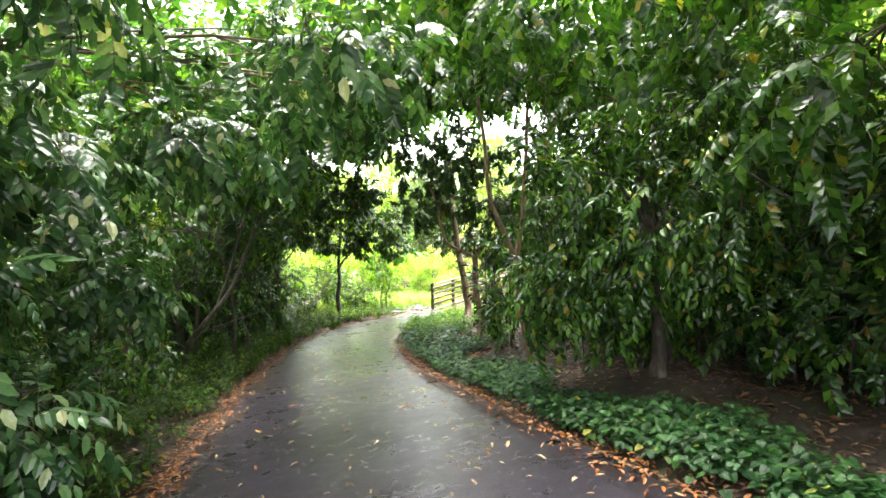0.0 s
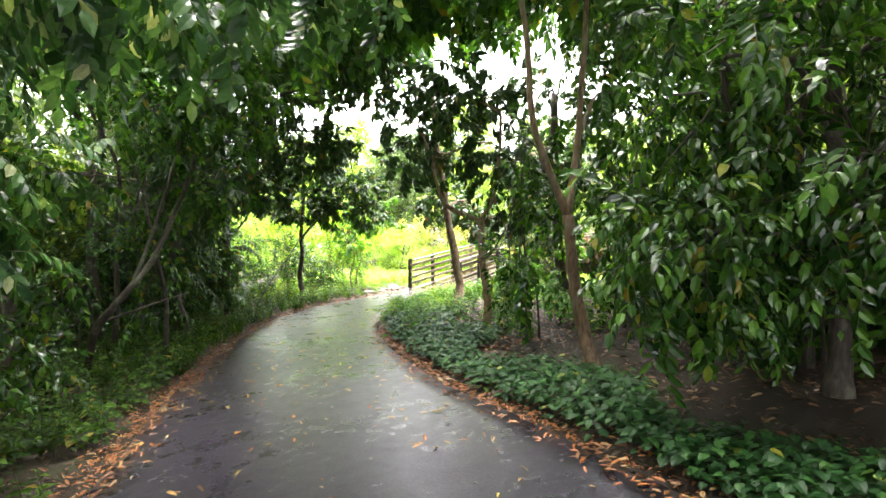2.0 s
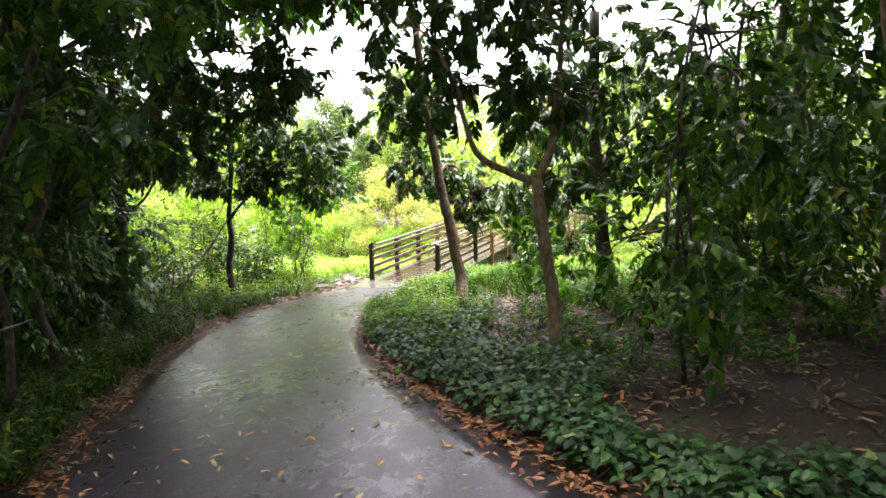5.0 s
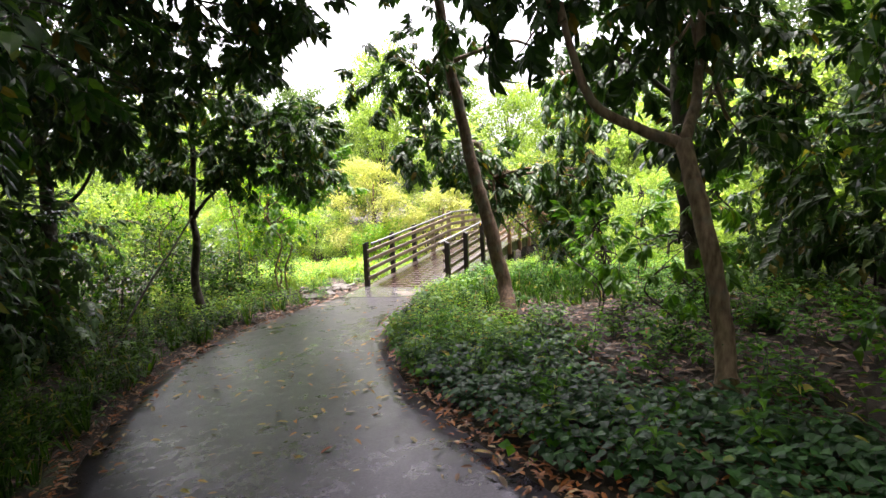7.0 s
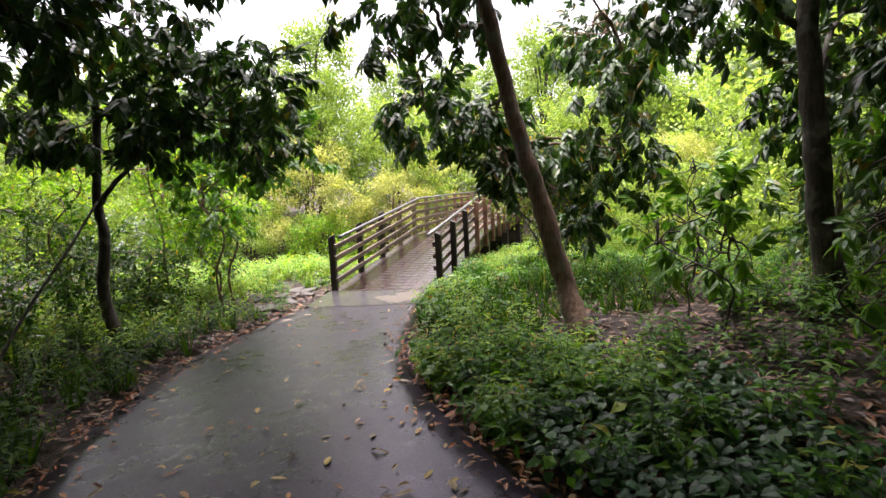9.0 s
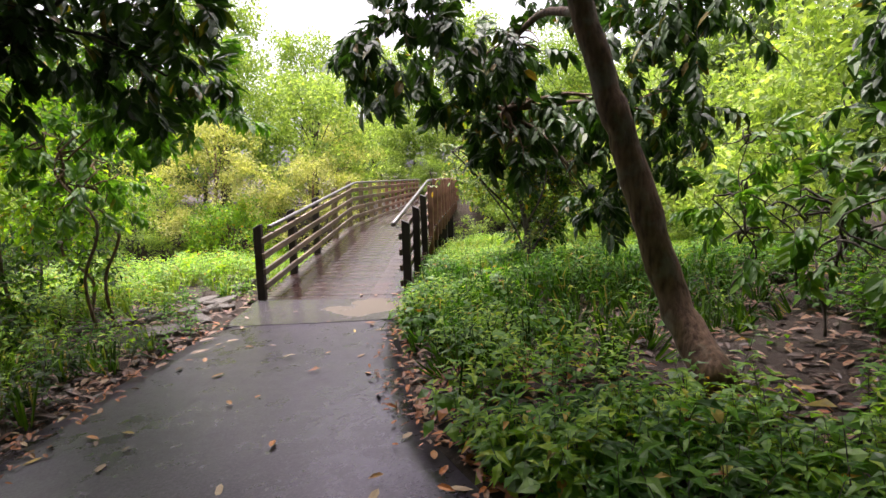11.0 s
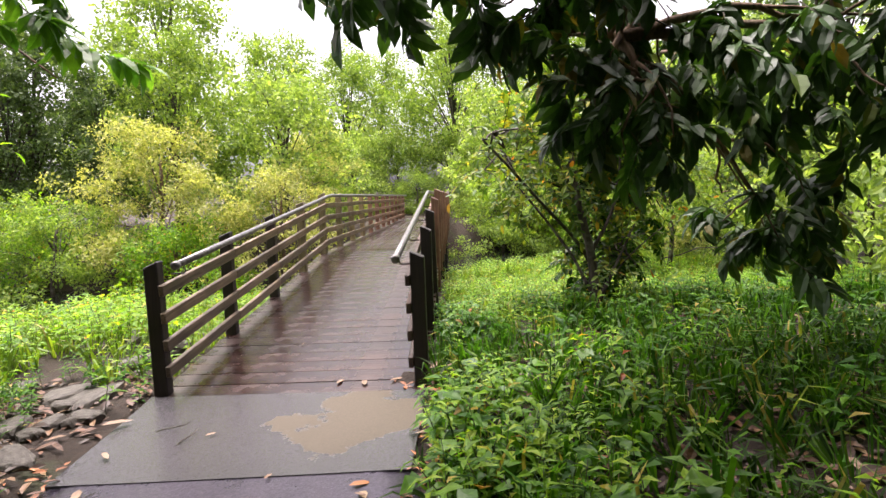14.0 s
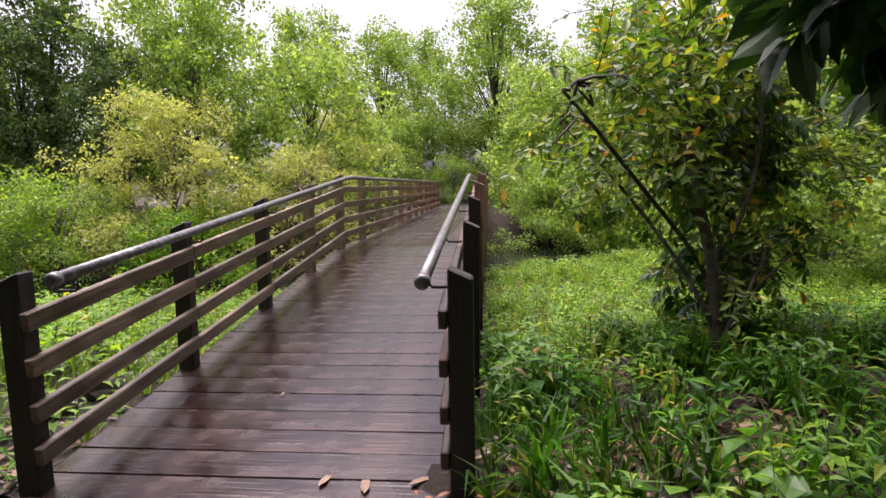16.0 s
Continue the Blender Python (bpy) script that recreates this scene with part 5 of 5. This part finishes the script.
# single fallen leaves on the path and the landing
lrng = np.random.default_rng(77)
LEAF_MESHES = []
for k in range(6):
    v, t = dead_leaf_mesh(lrng, 0.15 + 0.12 * k)
    me = tri_mesh("fallen_leaf", v, t)
    me.materials.append(FALLEN)
    LEAF_MESHES.append(me)
v, t = dead_leaf_mesh(lrng, 0.5)
PALE_LEAF = tri_mesh("fallen_leaf", v, t)
PALE_LEAF.materials.append(FALLEN_PALE)
made = 0
while made < 270:
    i = lrng.integers(34, len(LEFT_EDGE))
    f = np.clip(lrng.normal(0.5, 0.33), 0.04, 0.96) if made % 3 else lrng.choice((lrng.uniform(0.03, 0.2), lrng.uniform(0.8, 0.97)))
    q = LEFT_EDGE[i] * (1 - f) + RIGHT_EDGE[i] * f + lrng.normal(size=2) * 0.12
    z = float(plain_z(q[0], q[1])) + 0.004
    if q[1] > 13.6 or (q[1] > 9.5 and lrng.random() < 0.65):
        continue
    ob = new("fallen_leaf", LEAF_MESHES[made % 6])
    ob.matrix_world = Matrix.Translation((q[0], q[1], z)) @ Euler((lrng.normal() * 0.08, lrng.normal() * 0.08, lrng.uniform(0, 6.28))).to_matrix().to_4x4() @ Matrix.Diagonal((*([lrng.uniform(0.06, 0.135)] * 3), 1))
    tagged(ob, "dry fallen leaf lying on the asphalt", "leaf", group="fallen leaves on the path")
    made += 1
# larger pale curled leaves along the edges before the landing
for x, y, a, w in ((0.92, 12.8, 0.4, 0.17), (0.77, 12.43, 2.0, 0.15), (0.58, 11.98, 1.2, 0.19), (0.53, 11.69, 2.6, 0.15), (0.38, 11.51, 0.2, 0.16), (0.99, 13.13, 5.0, 0.14), (-1.19, 13.71, 0.9, 0.17), (-1.31, 13.44, 0.5, 0.19), (-1.42, 13, 0.3, 0.2), (-1.05, 13.26, 0.1, 0.13),
                   (-0.83, 13.74, 1.4, 0.13), (0.44, 12.84, 2.2, 0.07), (0.06, 13.36, 0.6, 0.06), (0.98, 12.98, 1.9, 0.15), (-1.73, 12.75, 0.8, 0.16), (0.65, 12.17, 0.1, 0.13), (1.09, 13.27, 2.8, 0.15), (0.86, 12.63, 3.4, 0.13)):
    ob = new("fallen_leaf", PALE_LEAF)
    ob.matrix_world = Matrix.Translation((x, y, float(plain_z(x, y)) + 0.012)) @ Euler((0.12, -0.1, a)).to_matrix().to_4x4() @ Matrix.Diagonal((w, w, w, 1))
    tagged(ob, "large pale dry leaf at the asphalt's edge", "leaf", group="large leaves before the landing")
for x, y, a, w in ((-0.13, 14.23, 0.4, 0.08), (0.85, 13.54, 2.0, 0.1), (0.74, 13.49, 1.2, 0.06), (0.83, 13.29, 2.6, 0.12), (-0.73, 14.8, 0.2, 0.2), (-0.71, 14.33, 5.0, 0.1)):
    ob = new("fallen_leaf", PALE_LEAF)
    ob.matrix_world = Matrix.Translation((x, y, 0.03)) @ Matrix.Rotation(a, 4, "Z") @ Matrix.Diagonal((w, w, w, 1))
    tagged(ob, "dry fallen leaf lying on the concrete", "leaf", group="fallen leaves on the landing")
for x, y, a in ((-0.41, 14.5, 0.15), (-0.3, 14.2, 0.9), (-0.95, 13.75, 0.2)):
    ang = np.array((math.cos(a), math.sin(a), 0))
    v, t = tube_arrays(np.array([np.array((x, y, 0.035)) + ang * k * 0.055 + np.array((0, 0.012 * math.sin(k * 1.7), 0)) for k in range(5)]), np.linspace(0.006, 0.003, 5), 5)
    tagged(part("twig", tri_mesh("twig", v, t, None, True), BARK_DARK), "thin dark fallen twig on the landing", "twig", group="twigs on the landing")
for s, u, a, w in ((0.02, 1.65, 1.2, 0.15), (0.07, 1.41, 0.8, 0.12), (0.1, 1.85, 0.2, 0.13), (2.25, 1.65, 0.8, 0.05), (1.07, 0.88, 4.0, 0.05)):
    p = bridge_xy(s, u)
    ob = new("fallen_leaf", PALE_LEAF)
    ob.matrix_world = Matrix.Translation((p[0], p[1], deck_z(s) + 0.008)) @ Matrix.Rotation(a, 4, "Z") @ Matrix.Diagonal((w * 1.2, w * 0.9, w * 0.6, 1))
    tagged(ob, "pale dry fallen leaf lying on the deck", "leaf", group="fallen leaves on the deck")


# rubble stones left of the landing
def stone(at, size, turn, seed):
    rng = np.random.default_rng(seed)
    bm = bmesh.new()
    bmesh.ops.create_icosphere(bm, subdivisions=2, radius=0.5)
    for v in bm.verts:
        c = v.co
        c.x, c.y, c.z = [math.copysign(abs(q * 2) ** 0.55 / 2, q) for q in c]
        c *= 1 + 0.16 * math.sin(7 * c.x + seed) * math.cos(6 * c.y - seed) + rng.normal() * 0.03
    ob = part("stone", bm, STONE)
    ob.matrix_world = Matrix.Translation((at[0], at[1], gz(*at) + size[2] * 0.15)) @ Euler((rng.normal() * 0.12, rng.normal() * 0.12, turn)).to_matrix().to_4x4() @ Matrix.Diagonal((*size, 1))
    return tagged(ob, "flat grey-brown rubble stone among the weeds", "stone", group="rubble stones beside the landing")


for k, (x, y, a, b, c, w) in enumerate([(-1.6, 14.15, 0.5, 0.32, 0.12, 0.3), (-0.85, 15.75, 0.55, 0.35, 0.12, 0.9), (-1.0, 16.0, 0.4, 0.3, 0.12, 0.2), (-1.3, 15.2, 0.35, 0.22, 0.12, 1.2), (-1.7, 15.0, 0.3, 0.25, 0.14, 0.5), (-1.2, 14.6, 0.3, 0.2, 0.1, 2.0),
                                        (-0.1, 17.0, 0.5, 0.3, 0.16, 0.4), (0.2, 17.6, 0.45, 0.3, 0.16, 1.3), (-0.5, 16.7, 0.4, 0.3, 0.14, 0.1), (-0.5, 17.8, 0.5, 0.32, 0.16, 0.7), (-2.1, 13.9, 0.3, 0.2, 0.1, 0.4), (-1.9, 15.7, 0.35, 0.25, 0.14, 0.9), (-1.4, 16.5, 0.3, 0.25, 0.14, 0.3)]):
    stone((x, y), (a, b, c), w, 500 + k)


qrng = np.random.default_rng(19)
for k in range(30):
    x, y = qrng.uniform(-2.6, -0.75), qrng.uniform(13.5, 16.3)
    if float(edge_gap(x, y)) < 0.22:
        continue
    w = qrng.uniform(0.1, 0.26)
    stone((x, y), (w, w * qrng.uniform(0.55, 0.9), w * qrng.uniform(0.35, 0.6)), float(qrng.uniform(0, 3)), 540 + k)


# ---- woods across the creek and all round ----
def wood_tree(name, height, width, leaf, bark, n, seed, label, low=0.25, category="tree", size=1.0, lod=2, blobs=12):
    """A broad tree or bush of many clumps of leaves, built at the origin."""
    rng = np.random.default_rng(seed)
    root = empty(name, (0, 0, 0), label, category)
    h = Heap()
    top = np.array((rng.normal() * 0.3, rng.normal() * 0.3, height * 0.75))
    limb(h, [(0, 0, -0.4), (rng.normal() * 0.15, rng.normal() * 0.15, height * 0.3), top], max(height * 0.018, 0.05), 0.04, 6, 0.03, rng)
    crown = Heap()
    for k in range(blobs):
        a = k * 2.4 + rng.uniform(-0.5, 0.5)
        f = (k + 0.5) / blobs
        zz = height * (low + (0.93 - low) * f ** 0.85)
        out = width * (0.66 * (1 - max(0.0, f - 0.5) * 1.25) + rng.uniform(-0.14, 0.1))
        c = np.array((math.cos(a) * out, math.sin(a) * out, zz))
        r = width * rng.uniform(0.3, 0.5)
        limb(h, [(0, 0, zz * 0.55), c * np.array((0.5, 0.5, 0.9)), c], max(height * 0.0045, 0.016), 0.01, 4, 0.02, rng, 2)
        fill_blob(crown, "clump", c, (r, r, r * 0.62), n // blobs, size, rng, 0.1, lod, -0.55, 0.55)
    part("trunk", h.mesh("trunk", True), bark, root)
    part("crown", crown.mesh("crown"), [leaf, TWIG], root)
    return root


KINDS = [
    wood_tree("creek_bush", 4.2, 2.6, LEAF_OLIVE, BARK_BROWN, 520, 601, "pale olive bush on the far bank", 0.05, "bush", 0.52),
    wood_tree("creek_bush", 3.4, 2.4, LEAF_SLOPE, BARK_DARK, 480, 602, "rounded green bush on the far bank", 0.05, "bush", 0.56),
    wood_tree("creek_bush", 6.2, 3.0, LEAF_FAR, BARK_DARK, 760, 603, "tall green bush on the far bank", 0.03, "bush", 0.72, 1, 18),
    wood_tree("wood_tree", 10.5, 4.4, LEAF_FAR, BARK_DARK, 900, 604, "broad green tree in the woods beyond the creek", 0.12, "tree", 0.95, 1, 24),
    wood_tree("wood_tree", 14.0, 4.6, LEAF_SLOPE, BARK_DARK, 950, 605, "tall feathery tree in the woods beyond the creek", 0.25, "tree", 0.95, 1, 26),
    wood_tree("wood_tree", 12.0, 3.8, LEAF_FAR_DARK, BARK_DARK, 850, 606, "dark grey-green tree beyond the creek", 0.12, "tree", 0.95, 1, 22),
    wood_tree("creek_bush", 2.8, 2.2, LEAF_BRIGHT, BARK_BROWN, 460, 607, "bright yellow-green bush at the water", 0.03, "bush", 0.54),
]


def settle(k, x, y, turn, scale, first=[]):
    m = Matrix.Translation((x, y, float(ground_z(x, y)) - 0.05)) @ Matrix.Rotation(turn, 4, "Z") @ Matrix.Scale(scale, 4)
    src = KINDS[k]
    if k not in first:
        first.append(k)
        src.matrix_basis = m
        src.scale = (scale,) * 3
        return src
    ob = copy_thing(src, Matrix.Translation((x, y, float(ground_z(x, y)) - 0.05)) @ Matrix.Rotation(turn, 4, "Z"))
    ob.scale = (scale,) * 3
    return ob


frng = np.random.default_rng(55)


def on_far(s, u):
    p = bridge_xy(s, u)
    return float(p[0]), float(p[1])


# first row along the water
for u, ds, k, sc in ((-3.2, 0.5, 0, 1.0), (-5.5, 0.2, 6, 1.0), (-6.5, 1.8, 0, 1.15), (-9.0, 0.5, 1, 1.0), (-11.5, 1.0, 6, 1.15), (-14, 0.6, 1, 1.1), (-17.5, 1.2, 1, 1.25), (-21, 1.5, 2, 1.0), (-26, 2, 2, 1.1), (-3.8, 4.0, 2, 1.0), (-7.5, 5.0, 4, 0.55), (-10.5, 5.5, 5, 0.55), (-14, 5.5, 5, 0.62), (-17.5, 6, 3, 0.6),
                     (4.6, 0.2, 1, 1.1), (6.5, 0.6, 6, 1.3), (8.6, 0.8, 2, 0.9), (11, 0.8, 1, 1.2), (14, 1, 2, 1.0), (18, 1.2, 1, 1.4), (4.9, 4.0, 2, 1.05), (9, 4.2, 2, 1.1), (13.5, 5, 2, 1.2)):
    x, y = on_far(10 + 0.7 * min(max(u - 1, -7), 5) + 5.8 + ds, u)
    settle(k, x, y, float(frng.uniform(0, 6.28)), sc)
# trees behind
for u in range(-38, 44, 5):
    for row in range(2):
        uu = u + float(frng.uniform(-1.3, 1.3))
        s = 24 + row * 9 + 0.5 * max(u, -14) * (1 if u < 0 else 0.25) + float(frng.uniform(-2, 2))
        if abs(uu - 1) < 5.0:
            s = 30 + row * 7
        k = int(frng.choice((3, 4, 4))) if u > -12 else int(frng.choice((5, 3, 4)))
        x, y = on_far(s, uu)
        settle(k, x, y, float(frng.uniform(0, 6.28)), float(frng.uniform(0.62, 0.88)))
# bushes where the bridge comes to land
for s, u, k, sc in ((23.5, -3.6, 2, 0.7), (27, -3.0, 2, 0.8), (30, -1.0, 2, 0.8), (29, 2.2, 2, 0.8), (27.5, 4.2, 2, 0.8), (24.5, 5.4, 2, 0.75), (21.5, 5.2, 2, 0.8), (19, 5.6, 1, 1.1), (19.5, -3.6, 0, 1.0), (26.5, 0.4, 1, 0.7)):
    x, y = on_far(s, u)
    settle(k, x, y, s + u, sc)
# woods on the near side: left, right and behind; unseen ones added to block side light
for k in range(64):
    a = radians(62 + 258 * k / 64 + frng.uniform(-3, 3))
    r = frng.uniform(11, 14) + 5 * (k % 2)
    x, y = 0.5 + math.sin(a) * r, 2 + math.cos(a) * r
    s, u, c = creek_c(np.array(x), np.array(y))
    if float(c) > -2.5 or float(edge_gap(x, y)) < 4.5:
        continue
    if y > 9 and abs(x) < 12:
        continue
    settle(int((2, 5, 3)[k % 3]), x, y, float(frng.uniform(0, 6.28)), float(frng.uniform(0.75, 1.0)))
# The closest ones at either side are added to block light from outside.
for k, (x, y, sc) in ((2, (11.5, 15.5, 0.8)), (1, (9.5, 18.5, 0.9)), (5, (14, 17.5, 0.8)), (0, (12.5, 20.5, 0.9)), (3, (16, 21, 0.8)), (2, (8.8, 12.2, 0.8)), (5, (10.5, 9.5, 0.75)), (5, (-8.5, 12.5, 0.6)), (5, (-10.5, 15.0, 0.75)), (1, (-7.5, 16.0, 0.9)), (5, (-9.5, 18.5, 0.6)), (2, (8.6, -2.2, 0.7)), (2, (9.0, 1.4, 0.75)), (2, (9.4, 4.4, 0.75)), (5, (10.4, -5, 0.7)), (5, (10.8, 6.6, 0.7)), (2, (-8.8, 4.2, 0.7)), (2, (-9.2, 0.4, 0.7)), (2, (-8.6, 8.0, 0.7))):
    settle(k, x, y, x + y, sc)
